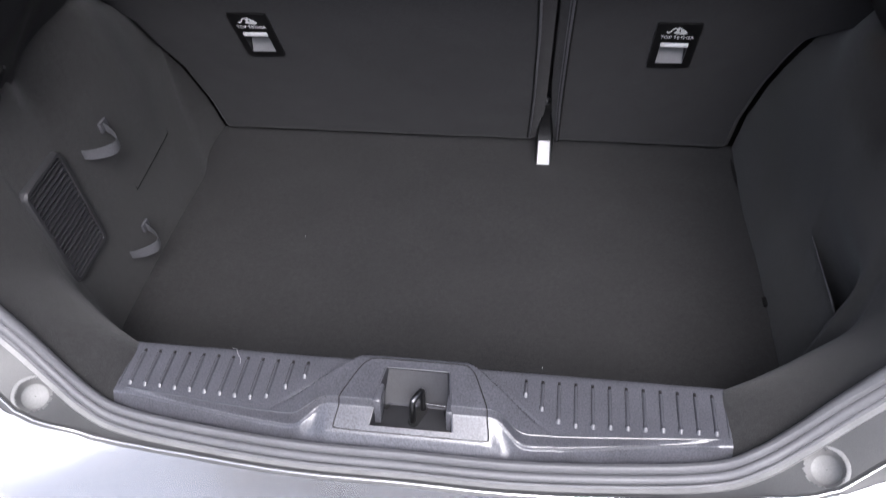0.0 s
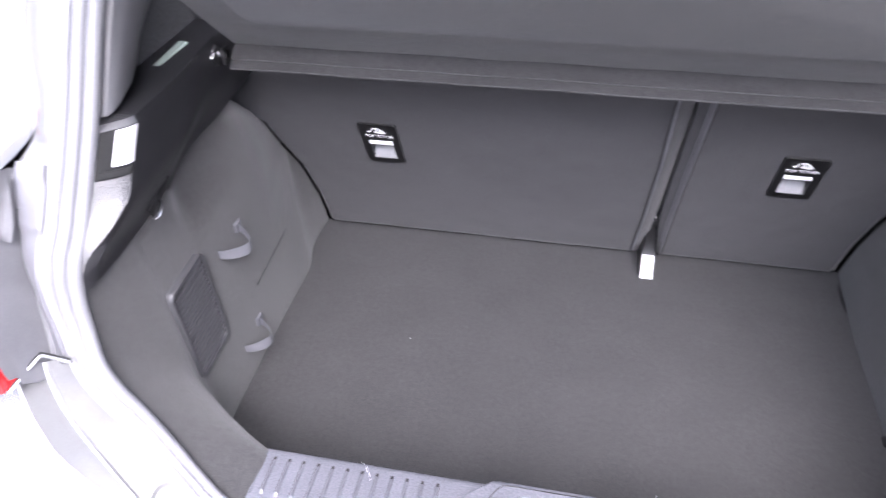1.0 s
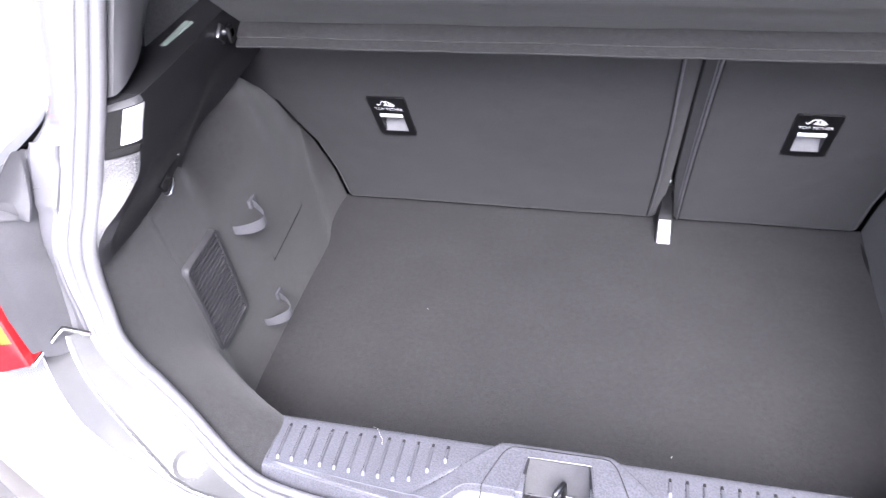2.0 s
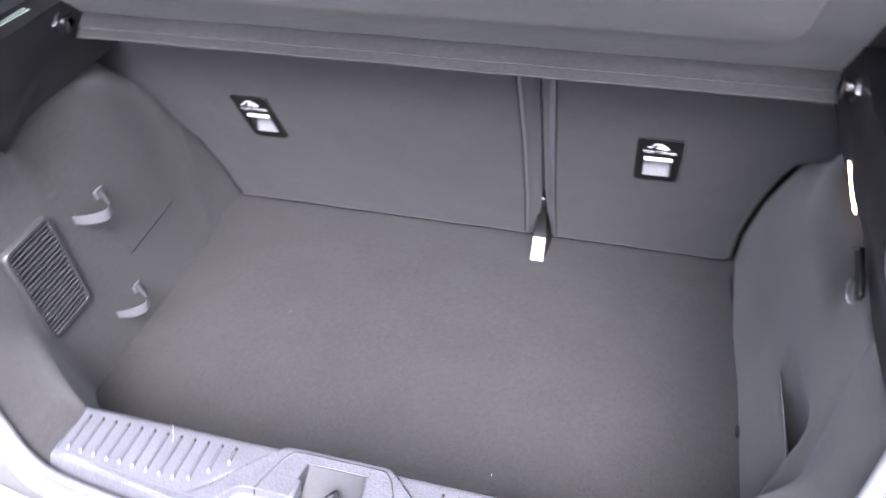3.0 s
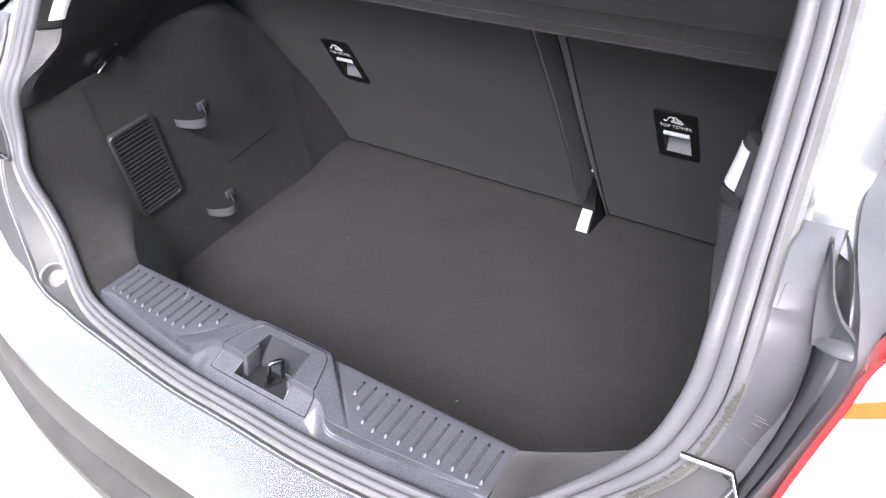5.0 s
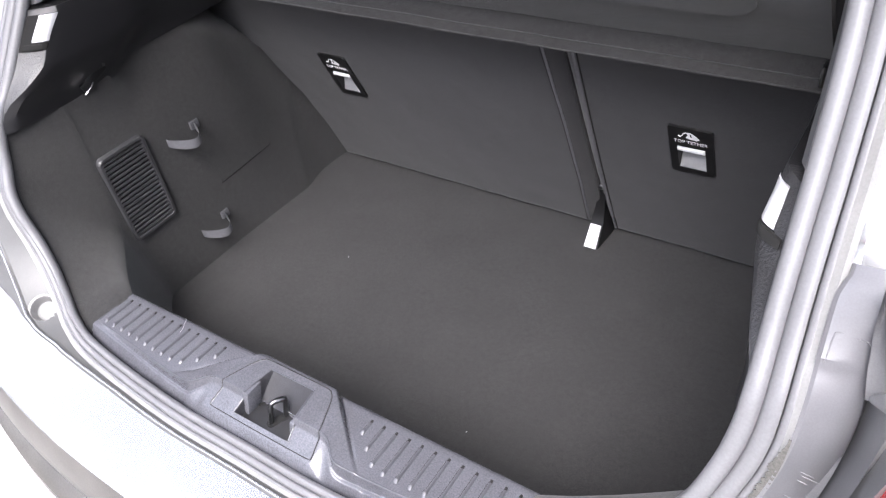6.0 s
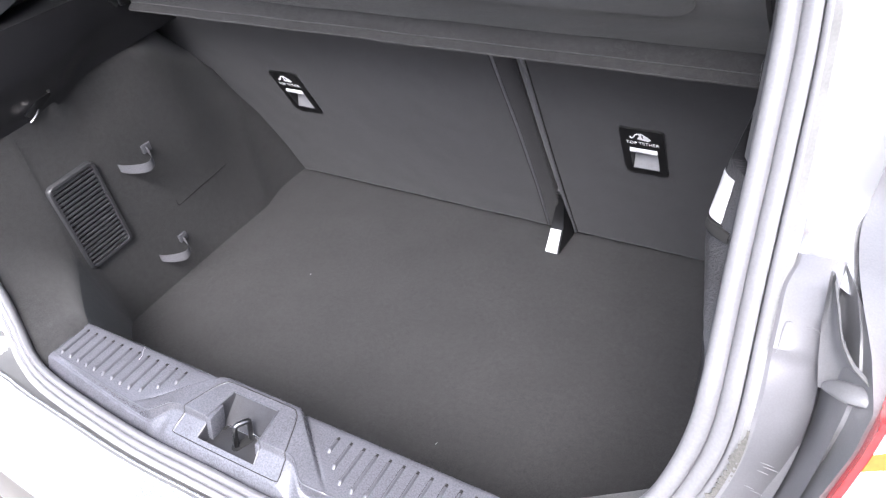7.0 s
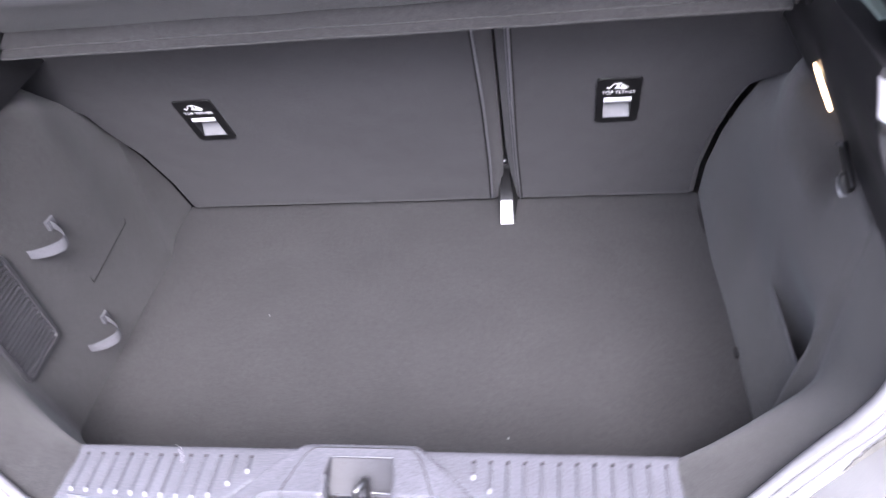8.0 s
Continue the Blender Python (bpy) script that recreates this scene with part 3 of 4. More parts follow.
for i in sorted((i for i in range(len(LOOP)) if LOOP[i].x > 0.3 and 0.27 < LOOP[i].z < 0.425), key=lambda i: LOOP[i].z):
    for step in range(4):
        p, out, off, w = frame_at(i)
        p2 = frame_at(i + 1)[0]
        f = step / 4
        c, d = math.cos(seal_turn(p.z)), math.sin(seal_turn(p.z))
        fray = 0.0035 * noise.noise((p.lerp(p2, f)) * 260) + 0.002 * noise.noise((p.lerp(p2, f)) * 700)
        ends = smooth_step(p.z, 0.27, 0.30) * (1 - smooth_step(p.z, 0.40, 0.425))
        for k, o in enumerate((0.0440 - (0.0055 + fray) * ends, 0.0455)):
            rows[k].append(p.lerp(p2, f) + (out * c + off * d) * o * w + (off * c - out * d) * (-0.0012 - 0.0010 * k))
part("sealant_strip", sheet(rows, 0.0008, (0, 0.8, -0.4)), SEALANT, seal, "frayed olive-grey strip of old sealant")


# ---- tail lamps ----
def tail_lamp(s):
    lamp = thing("tail_lamp", (s * 0.68, -0.62, 0.36), "red tail lamp with amber and clear bands on the rear corner", "tail lamp", group="tail lamps")
    inner = spline([(0.606, -0.741, 0.331), (0.613, -0.734, 0.385), (0.623, -0.723, 0.435), (0.635, -0.707, 0.48), (0.644, -0.695, 0.515), (0.668, -0.672, 0.545)], 6)
    outer = spline([(0.69, -0.755, 0.335), (0.75, -0.69, 0.37), (0.79, -0.61, 0.43), (0.81, -0.54, 0.49), (0.80, -0.51, 0.53), (0.77, -0.54, 0.555)], 6)
    cols = 8

    def skin(lo, hi, c0, c1, lift):
        rows = []
        for a, b in zip(inner[lo:hi + 1], outer[lo:hi + 1]):
            rows.append([Vector((s * q.x, q.y, q.z)) for q in (a.lerp(b, u) + Vector((0.010, -0.024, 0.008)) * math.sin(math.pi * min(1, max(0, u))) + Vector((0, -lift, lift * 0.5)) for u in np.linspace(c0, c1, cols))])
        return sheet(rows, 0.03, (0, 1, 0))

    n = len(inner) - 1
    part("housing", skin(0, n, 0.0, 1.0, -0.006), GLOSS_BLACK, lamp, "black housing")
    part("lens", skin(0, n, 0.0, 0.024, 0.003), RED_LENS, lamp, "red lens edge")
    for lo, hi, mat, lab in ((0, 4, RED_LENS, "red lens"), (4, 7, AMBER_LENS, "amber lens"), (7, 17, CLEAR_LENS, "clear lens"), (17, 19, AMBER_LENS, "amber lens"), (19, 27, CLEAR_LENS, "clear lens"), (27, n, RED_LENS, "red lens")):
        part("lens", skin(lo, hi, 0.027, 1.0, 0.002), mat, lamp, lab)


for s in (-1, 1):
    tail_lamp(s)

# ---- boot floor ----
def floor_rows():
    rows = []
    for v in np.linspace(0, 1, 45):
        y = 0.012 - 0.672 * v
        rows.append([(-0.56 + 1.12 * u, y, 0.0012 * noise.noise((u * 7, y * 8, 0.3)) + 0.0008 * noise.noise((u * 19, y * 22, 4.0))) for u in np.linspace(0, 1, 65)])
    return rows


boot_floor = thing("boot_floor", (0, -0.33, -0.02), "flat charcoal carpeted boot floor panel", "boot floor", kind="structure")
part("carpet", sheet(floor_rows(), 0.018, (0, 0, -1)), CARPET, boot_floor)
tab = thing("floor_tab", (0.487, -0.378, 0.0), "small black cloth tab at the floor edge", "cloth tab")
part("loop", block((0.484, -0.384, -0.001), (0.492, -0.366, 0.007), 0.002), GAP_BLACK, tab)


# ---- rear seat backs ----
def on_seat(x, z, lift=0.0):
    """A point on the rear face of the seat backs; lift: metres off it towards the tail."""
    way = Vector((0, -1, -LEAN_BACK)).normalized()
    return Vector((x, -LEAN_BACK * z, z)) + way * lift


SEAT_EDGE = {-1: [(0.0, 0.516), (0.1, 0.510), (0.2, 0.516), (0.27, 0.536), (0.33, 0.547), (0.345, 0.57), (0.37, 0.615), (0.60, 0.63)],
             1: [(0.0, 0.478), (0.1, 0.474), (0.2, 0.482), (0.27, 0.496), (0.32, 0.512), (0.335, 0.545), (0.36, 0.60), (0.60, 0.63)]}


def seat_back(edge_in, welt, s, anchor, label):
    """One leaning back; beyond its welt the face rolls away into the split."""
    seat = thing("rear_seat_back", (s * 0.3, 0.06, 0.0), label, "seat back", group="rear seat backs")
    rows = []
    for v in np.linspace(0, 1, 61):
        z = 0.004 + 0.60 * v
        a, b, w = table(z, edge_in), s * table(z, SEAT_EDGE[s]), table(z, welt)
        us = [0, 0.2, 0.4, 0.6, 0.8, 1.0]
        line = [a + (w - a) * u for u in us] + [w + (b - w) * u for u in np.linspace(0, 1, 60)[1:]]
        row = []
        for x in line:
            t = max(0.0, (x - w) / (a - w))
            rim = min(abs(b - x), z * 1.0)
            soft = -0.010 * (1 - smooth_step(rim, 0.0, 0.012)) - 0.013 * t ** 1.6 + 0.0012 * noise.noise((x * 9, z * 9, 2.0)) + 0.0007 * noise.noise((x * 30, z * 26, 7.0))
            row.append(on_seat(x, z, soft))
        rows.append(row)
    skin = sheet(rows, 0.06, (0, 0.92, 0.4))
    hole = [f for f in skin.faces if abs(f.calc_center_median().x - anchor) < 0.025 and 0.256 < f.calc_center_median().z < 0.322 and f.calc_center_median().y < -LEAN_BACK * f.calc_center_median().z + 0.01]
    bmesh.ops.delete(skin, geom=hole, context="FACES")
    part("back_panel", skin, SEAT_FELT, seat)
    return seat


WELT_L, WELT_R = [(0.0, 0.103), (0.15, 0.112), (0.31, 0.117), (0.60, 0.119)], [(0.0, 0.157), (0.15, 0.158), (0.28, 0.161), (0.60, 0.171)]
seat_l = seat_back([(0.0, 0.126), (0.16, 0.134), (0.60, 0.147)], WELT_L, -1, -0.339, "wide blue-black felt-backed seat back, upright at the boot's front")
seat_r = seat_back([(0.0, 0.147), (0.16, 0.141), (0.60, 0.150)], WELT_R, 1, 0.319, "narrow blue-black felt-backed seat back, upright at the boot's front")


def piping(seat, pts, r, mat=PIPING, name="piping", label=""):
    part(name, tube(spline(pts, 6), r, 8), mat, seat, label)


# welts along the split between the two backs
piping(seat_l, [on_seat(table(z, WELT_L), z, 0.001) for z in (0.02, 0.08, 0.15, 0.23, 0.31, 0.42, 0.56)], 0.0024)
piping(seat_l, [on_seat(table(z, WELT_L) - 0.0036, z, 0.0004) for z in (0.02, 0.08, 0.15, 0.23, 0.31, 0.42, 0.56)], 0.0013, GAP_BLACK, "welt_groove")
piping(seat_r, [on_seat(table(z, WELT_R), z, 0.001) for z in (0.014, 0.08, 0.15, 0.28, 0.42, 0.56)], 0.0022)
piping(seat_r, [on_seat(table(z, WELT_R) + 0.0034, z, 0.0004) for z in (0.014, 0.08, 0.15, 0.28, 0.42, 0.56)], 0.0012, GAP_BLACK, "welt_groove")
piping(seat_r, [on_seat(table(z, WELT_R) - 0.0045, z, -0.0015) for z in (0.06, 0.15, 0.28, 0.42, 0.56)], 0.0013)


def tether_plate(seat, cx):
    """Recessed anchor cover on the seat's rear face, with a slanted pale flap and white print."""
    face = Matrix.Translation(on_seat(cx, 0.3005)) @ Matrix((Vector((1, 0, 0)), Vector((0, -LEAN_BACK, 1)).normalized(), Vector((0, -1, -LEAN_BACK)).normalized())).transposed().to_4x4()
    outline = rounded(0.064, 0.110, 0.005)
    hole = (-0.021, 0.020, -0.044, 0.010)
    plate = bmesh.new()
    # frame of the plate round its opening
    hx0, hx1, hy0, hy1 = hole
    outer = [plate.verts.new((x, y, 0.0035)) for x, y in outline]
    base = [plate.verts.new((x * 1.03, y * 1.02, -0.004)) for x, y in outline]
    n = len(outer)
    for i in range(n):
        plate.faces.new((outer[i], outer[(i + 1) % n], base[(i + 1) % n], base[i]))
    inner = []
    for x, y in outline:
        u = max(hx0, min(hx1, x * 1.0)), max(hy0, min(hy1, y))
        inner.append(u)
    iv = [plate.verts.new((x, y, 0.003)) for x, y in inner]
    wall = [plate.verts.new((x, y, -0.030)) for x, y in inner]
    for i in range(n):
        j = (i + 1) % n
        plate.faces.new((outer[i], outer[j], iv[j], iv[i]))
        plate.faces.new((iv[i], iv[j], wall[j], wall[i]))
    bmesh.ops.remove_doubles(plate, verts=plate.verts, dist=1e-4)
    cover = part("tether_cover", placed(plate, face), GLOSS_BLACK, seat, "black plastic tether anchor cover", smooth=False)
    back = block((hx0, hy0, -0.033), (hx1, hy1, -0.029), 0.0)
    part("pocket_back", placed(back, face), GLOSS_BLACK, cover, smooth=False)
    flap = sheet([[(x, -0.0435, 0.0025) for x in (-0.0200, 0.0195)], [(x, -0.010, -0.0240) for x in (-0.0200, 0.0195)]], 0.002, (0, 0, -1))
    part("flap", placed(flap, face), FLAP_GREY, cover, "pale slanted flap", smooth=False)
    # steel bar in the white tab material: its bright reflection is plain colour
    bar = tube([(-0.021, 0.0025, -0.003), (-0.0195, 0.0025, 0.001), (0.0185, 0.0025, 0.001), (0.020, 0.0025, -0.003)], 0.0042, 10)
    part("anchor_bar", placed(bar, face), PALE_TAB, cover, "steel anchor bar, its shine put in as white")
    text = words("TOP TETHER", 0.0098)
    bmesh.ops.scale(text, vec=(0.86, 1, 1), verts=text.verts)
    part("lettering", placed(text, face @ Matrix.Translation((0.0, 0.0235, 0.0040))), WHITE_PRINT, cover, "white words on the cover", smooth=False)
    # pictogram: a tilted shell with a curved strap and a hook
    shell = prism([(-0.006, 0.0), (0.010, -0.003), (0.0145, 0.001), (0.010, 0.007), (0.002, 0.0135), (-0.005, 0.0125), (-0.002, 0.007)], 0, 0.0003)
    cut = prism([(0.0015, 0.0045), (0.0035, 0.0035), (0.0030, 0.0100), (0.0012, 0.0105)], 0.0003, 0.0005)
    strap = tube([(-0.005, 0.012, 0.0003), (-0.0085, 0.009, 0.0003), (-0.0105, 0.004, 0.0003), (-0.0135, 0.001, 0.0003), (-0.016, 0.0035, 0.0003)], 0.0009, 6)
    at = face @ Matrix.Translation((-0.001, 0.034, 0.0040))
    part("pictogram", placed(merged(shell, strap), at), WHITE_PRINT, cover, "white pictogram", smooth=False)
    part("pictogram_gap", placed(cut, at), GLOSS_BLACK, cover, smooth=False)


tether_plate(seat_l, -0.339)
tether_plate(seat_r, 0.319)

# ---- seat belt buckle standing in the split ----
buckle = thing("belt_buckle", (0.1335, -0.045, 0.0), "black wedge-shaped belt buckle guide with a white base tab", "belt buckle")
wedge = bmesh.new()
rows = []
for y, z, hw in ((-0.069, 0.001, 0.0135), (-0.039, 0.040, 0.0120), (-0.022, 0.085, 0.0075), (-0.019, 0.112, 0.0050)):
    rows.append([(0.1335 - hw, y, z), (0.1335 + hw, y, z), (0.1335 + hw + 0.004, 0.008 - 0.30 * z, z), (0.1335 - hw - 0.004, 0.008 - 0.30 * z, z)])
loft(wedge, rows, closed_cols=True)
part("wedge", wedge, GLOSS_BLACK, buckle, sharp=20)
tabm = sheet([[(0.1335 - 0.0115, -0.0695, 0.004), (0.1335 + 0.0115, -0.0695, 0.004)], [(0.1335 - 0.0105, -0.0425, 0.039), (0.1335 + 0.0105, -0.0425, 0.039)]], 0.003, (0, -0.8, 0.6))
part("tab", tabm, PALE_TAB, buckle, "white plastic tab", smooth=False)
bm = bmesh.new()
bmesh.ops.create_uvsphere(bm, u_segments=12, v_segments=8, radius=0.0080)
part("knob", placed(bm, pose(0.1335, -0.024, 0.116)), DARK_METAL, buckle, "grey round tip")


# ---- moulded side trims ----
MERGE = 0.245            # height at which the ridge of the wheel arch runs into the seat's edge


def seat_line(z, s):
    """Where the felt meets the seat back."""
    return Vector((table(z, SEAT_EDGE[s]) + (0.008 if s < 0 else 0.010), -LEAN_BACK * z + 0.012, z))


def ridge(z, s):
    top = seat_line(MERGE, s)
    u = min(1.0, max(0.0, z / MERGE))
    if u >= 1:
        return seat_line(z, s)
    foot_x = 0.511 if s < 0 else 0.483
    return Vector((foot_x + (top.x - foot_x) * u ** 1.6, -0.127 + (top.y + 0.127) * u ** 2.2, z))


def wall_x(y, z, s):
    """How far out the felt wall stands; the wheel arch swells inwards above."""
    swell = math.exp(-((y + 0.265) / 0.115) ** 2) * (smooth_step(z, 0.14, 0.34) - 1.2 * smooth_step(z, 0.40, 0.50))
    if s < 0:
        return 0.5145 - 0.014 * swell - 0.005 * smooth_step(z, 0.0, 0.15)
    return 0.489 + 0.020 * smooth_step(z, 0.0, 0.16) - 0.012 * swell - 0.006 * smooth_step(y, -0.30, -0.12)


TOPS = [(0.336, -0.667, 0.150), (0.350, -0.670, 0.186), (0.385, -0.651, 0.185), (0.425, -0.626, 0.184), (0.462, -0.600, 0.184), (0.486, -0.583, 0.187), (0.500, -0.574, 0.200), (0.504, -0.569, 0.225), (0.506, -0.565, 0.27), (0.511, -0.562, 0.32), (0.516, -0.560, 0.36), (0.520, -0.558, 0.419)]
FOOT = [(0.346, -0.656), (0.362, -0.655), (0.392, -0.632), (0.430, -0.602), (0.468, -0.572), (0.490, -0.554), (0.500, -0.545), (0.505, -0.540), (0.508, -0.536), (0.510, -0.533), (0.511, -0.530), (0.512, -0.527)]
SEAL_IN = [(0.336, -0.762, 0.140), (0.350, -0.757, 0.181), (0.385, -0.741, 0.204), (0.425, -0.721, 0.236), (0.462, -0.706, 0.279), (0.488, -0.700, 0.316), (0.506, -0.691, 0.346), (0.516, -0.679, 0.368), (0.519, -0.673, 0.378), (0.522, -0.667, 0.392), (0.525, -0.663, 0.402), (0.527, -0.656, 0.422)]


LIP = 0.160


def pocket_depth(y):
    """How deep the storage pocket reaches behind its lip."""
    u = (-0.382 - y) / 0.150
    return 0.044 * u ** 0.8 * (1 - smooth_step(u, 0.80, 1.0)) if 0 < u < 1 else 0.0


def side_trim(s):
    left = s < 0
    trim = thing("side_trim", (s * 0.52, -0.35, 0.0),
                 "moulded charcoal felt side trim with a slatted vent and two elastic straps" if left else "moulded charcoal felt side trim with an open storage pocket",
                 "side trim", group="side trims")

    def heights(top, deep):
        """Heights and outward steps of one column, folded in behind the lip where the pocket is."""
        low = [(z, 0.0) for z in np.linspace(-0.004, min(LIP, top * 0.8), 12)]
        lip = low[-1][0]
        down = 0.090 * smooth_step(deep, 0.0, 0.012)
        fold = [(lip + 0.0015 * (down > 0), 0.02 * deep), (lip, 0.05 * deep), (lip - down * 0.6, 0.06 * deep), (lip - down, 0.10 * deep), (lip - down, 0.85 * deep), (lip - down * 0.7, deep), (lip - 0.001 * (down > 0), deep)]
        return low + fold + [(z, deep * (1 - smooth_step(z, LIP, 0.27))) for z in np.linspace(lip, top, 18)[1:]]

    def profile(z):
        return -0.002 * smooth_step(z, 0, 0.30) + 0.010 * smooth_step(z, 0.27, 0.40) + 1e-6

    cols = []
    for k, ((tx, ty, tz), (fx, fy)) in enumerate(zip(TOPS, FOOT)):
        if not left:
            fx, tx = min(fx, 0.489), tx + 0.010 * smooth_step(k, 3, 7) * (1 - smooth_step(k, 8, 11))
        col = []
        for z, _ in heights(tz, 0.0):
            v = (z + 0.004) / (tz + 0.004)
            x = fx + (tx - fx) * smooth_step(v, 0, 1)
            if left and k >= 7:
                x += (fx + (tx - fx) * profile(z) / profile(tz) - x) * (k - 6) / 5
            col.append(Vector((x, fy + (ty - fy) * v ** 1.3, z)))
        cols.append(col)
    for f in np.linspace(0.0, 1.0, 56)[1:]:
        ztop = 0.419 + (0.019 if left else 0.009) * smooth_step(f, 0.05, 0.42) - (0.093 if left else 0.083) * smooth_step(f, 0.60, 1.0)

        def y_at(z):
            v = (z + 0.004) / (ztop + 0.004)
            y0 = -0.527 - 0.031 * v ** 1.3
            return y0 + (ridge(z, s).y - y0) * f

        deep = 0.0 if left else pocket_depth(y_at(LIP))
        col = []
        for z, step in heights(ztop, deep):
            y = y_at(z)
            x = wall_x(y, z, s)
            x += (min(ridge(z, s).x, 0.545) - x) * smooth_step(f, 0.62, 1.0)
            x += 0.020 * smooth_step(z, 0.345, 0.395) * smooth_step(y, -0.478, -0.432) * (1 - smooth_step(y, -0.43, -0.32))
            x += 0.011 * smooth_step(z, 0.27, 0.40) * (1 - smooth_step(y, -0.47, -0.40))
            if f < 0.12:
                x += (0.512 - 0.002 * smooth_step(z, 0, 0.30) + 0.010 * smooth_step(z, 0.27, 0.40) - x) * (1 - f / 0.12) * (1.0 if left else smooth_step(z, 0.05, 0.2))
            col.append(Vector((x + step, y, z)))
        cols.append(col)
    for g in (0.03, 0.08, 0.2, 0.4, 0.6, 0.8, 1.0):
        col = []
        for z, _ in heights(0.345, 0.0):
            r, e = ridge(z, s), seat_line(z, s)
            gone = min(1.0, (e - r).length / 0.06)
            p = r.lerp(e, g)
            if left:
                p.x += gone * (0.020 * math.sin(math.pi * g) + 0.006 * smooth_step(g, 0, 0.2) * (1 - g))
            col.append(p)
        cols.append(col)
    # round the ridge between the wall and the seat's edge
    first = len(TOPS) + 28
    for _ in range(10 if left else 40):
        for j in range(len(cols[0])):
            line = [cols[k][j].copy() for k in range(first - 1, len(cols))]
            for k in range(1, len(line) - 1):
                share = 0.5 * smooth_step(k, 0, 16)
                cols[first - 1 + k][j] = line[k].lerp((line[k - 1] + line[k + 1]) / 2, share)
    levels = len(cols[0])
    count = len(cols) - len(TOPS)
    for k, col in enumerate(cols[len(TOPS):]):
        t, f = col[-1], min(1.0, k / (count - 8))
        rise = max(0.02, 0.463 - 0.080 * smooth_step(f, 0.75, 1.0) - t.z) * smooth_step(f, 0.0, 0.15)
        reach = 0.040 + 0.030 * smooth_step(f, 0.6, 1.0)
        col.extend(t + Vector((reach * a, 0, rise * c + 0.004 * a)) for a, c in ((0.12, 0.22), (0.36, 0.50), (0.70, 0.80), (1.0, 1.0)))
    cols[len(TOPS) - 1].extend([cols[len(TOPS) - 1][-1]] * 4)
    skin = bmesh.new()
    loft(skin, [[Vector((s * p.x, p.y, p.z)) for p in col] for col in cols[len(TOPS) - 1:]])
    loft(skin, [[Vector((s * p.x, p.y, p.z)) for p in col[:levels]] for col in cols[:len(TOPS)]])
    # flange from the wall's edge out to the seal, with a soft nose
    fl = []
    for k, (a, b) in enumerate(zip(TOPS, SEAL_IN)):
        a, b = Vector(a), Vector(b)
        if not left:
            a.x += 0.010 * smooth_step(k, 3, 7) * (1 - smooth_step(k, 8, 11))
        b += Vector((0.006, -0.006, -0.004))
        row = []
        for u in np.linspace(0, 1, 12):
            p = a.lerp(b, u)
            p += Vector((-0.10, -0.35, 0.9)).normalized() * (0.010 - 0.009 * smooth_step(k, 7, 11)) * math.sin(math.pi * u ** 0.6)
            row.append(Vector((s * p.x, p.y, p.z)))
        fl.append(row)
    loft(skin, fl)
    part("felt_panel", skin, TRIM_FELT, trim, sharp=100)
    return trim


def vent(trim):
    """Slatted outlet on the left wall."""
    cy, cz, w, h = -0.510, 0.2345, 0.095, 0.171
    face = Matrix.Translation((-0.5075, cy, cz)) @ Matrix((Vector((0, 1, 0.0)), Vector((0.0, 0.0, 1)), Vector((1, 0, 0)))).transposed().to_4x4() @ pose(0, 0, 0, 0, 0, 1.5)
    out, inn = rounded(w, h, 0.012, 6), rounded(w - 0.015, h - 0.014, 0.006, 6)
    rows = [[(x, y, -0.006) for x, y in out], [(x, y, 0.0015) for x, y in out], [(x * 0.965, y * 0.98, 0.0045) for x, y in out], [(x * 1.02, y * 1.01, 0.0045) for x, y in inn], [(x, y, 0.003) for x, y in inn], [(x, y, -0.008) for x, y in inn]]
    grille = part("vent_grille", placed(loft(bmesh.new(), rows, closed_cols=True), face), VENT_FRAME, trim, "dark grey plastic vent with level slats")
    part("backing", placed(block((-w / 2 + 0.008, -h / 2 + 0.007, -0.012), (w / 2 - 0.008, h / 2 - 0.007, -0.007), 0.0), face), GAP_BLACK, grille, smooth=False)
    count = 19
    for k in range(count):
        y = -h / 2 + 0.0118 + (h - 0.0236) * k / (count - 1)
        ends = (-0.0395, 0.0395)
        slat = sheet([[(x, y - 0.0034, -0.0060) for x in ends], [(x, y - 0.0018, 0.0022) for x in ends], [(x, y - 0.0004, 0.0034) for x in ends], [(x, y + 0.0012, 0.0030) for x in ends], [(x, y + 0.0018, 0.0008) for x in ends], [(x, y - 0.0012, -0.0066) for x in ends]])
        part("slat", placed(slat, face), VENT_PLASTIC, grille, sharp=60)


def strap(trim, y, z):
    """An elastic loop: a band that bows off the felt, sewn down at both ends."""
    rows = []
    for u in np.linspace(0, 1, 25):
        yy = y + 0.034 - 0.060 * u + 0.006 * math.sin(math.pi * u)
        bow = math.sin(math.pi * u ** 0.8) ** 0.75
        off = 0.002 + 0.027 * bow
        zz = z + 0.004 - 0.016 * bow - 0.006 * u
        base = -wall_x(yy, zz, -1)
        roll = 0.0035 * smooth_step(u, 0.35, 0.7) * (1 - smooth_step(u, 0.85, 1.0))
        rows.append([Vector((base + off + roll * (1 - 2 * v), yy, zz - 0.0080 + 0.016 * v)) for v in (0.0, 0.33, 0.67, 1.0)])
    loop = part("elastic_strap", sheet(rows, 0.0013, (-0.5, 0.0, -0.1)), ELASTIC, trim, "grey elastic loop")
    base = -wall_x(y + 0.036, z, -1)
    part("sewn_end", block((base - 0.001, y + 0.026, z - 0.004), (base + 0.0045, y + 0.045, z + 0.012), 0.0014), ELASTIC, loop)


trim_l, trim_r = side_trim(-1), side_trim(1)
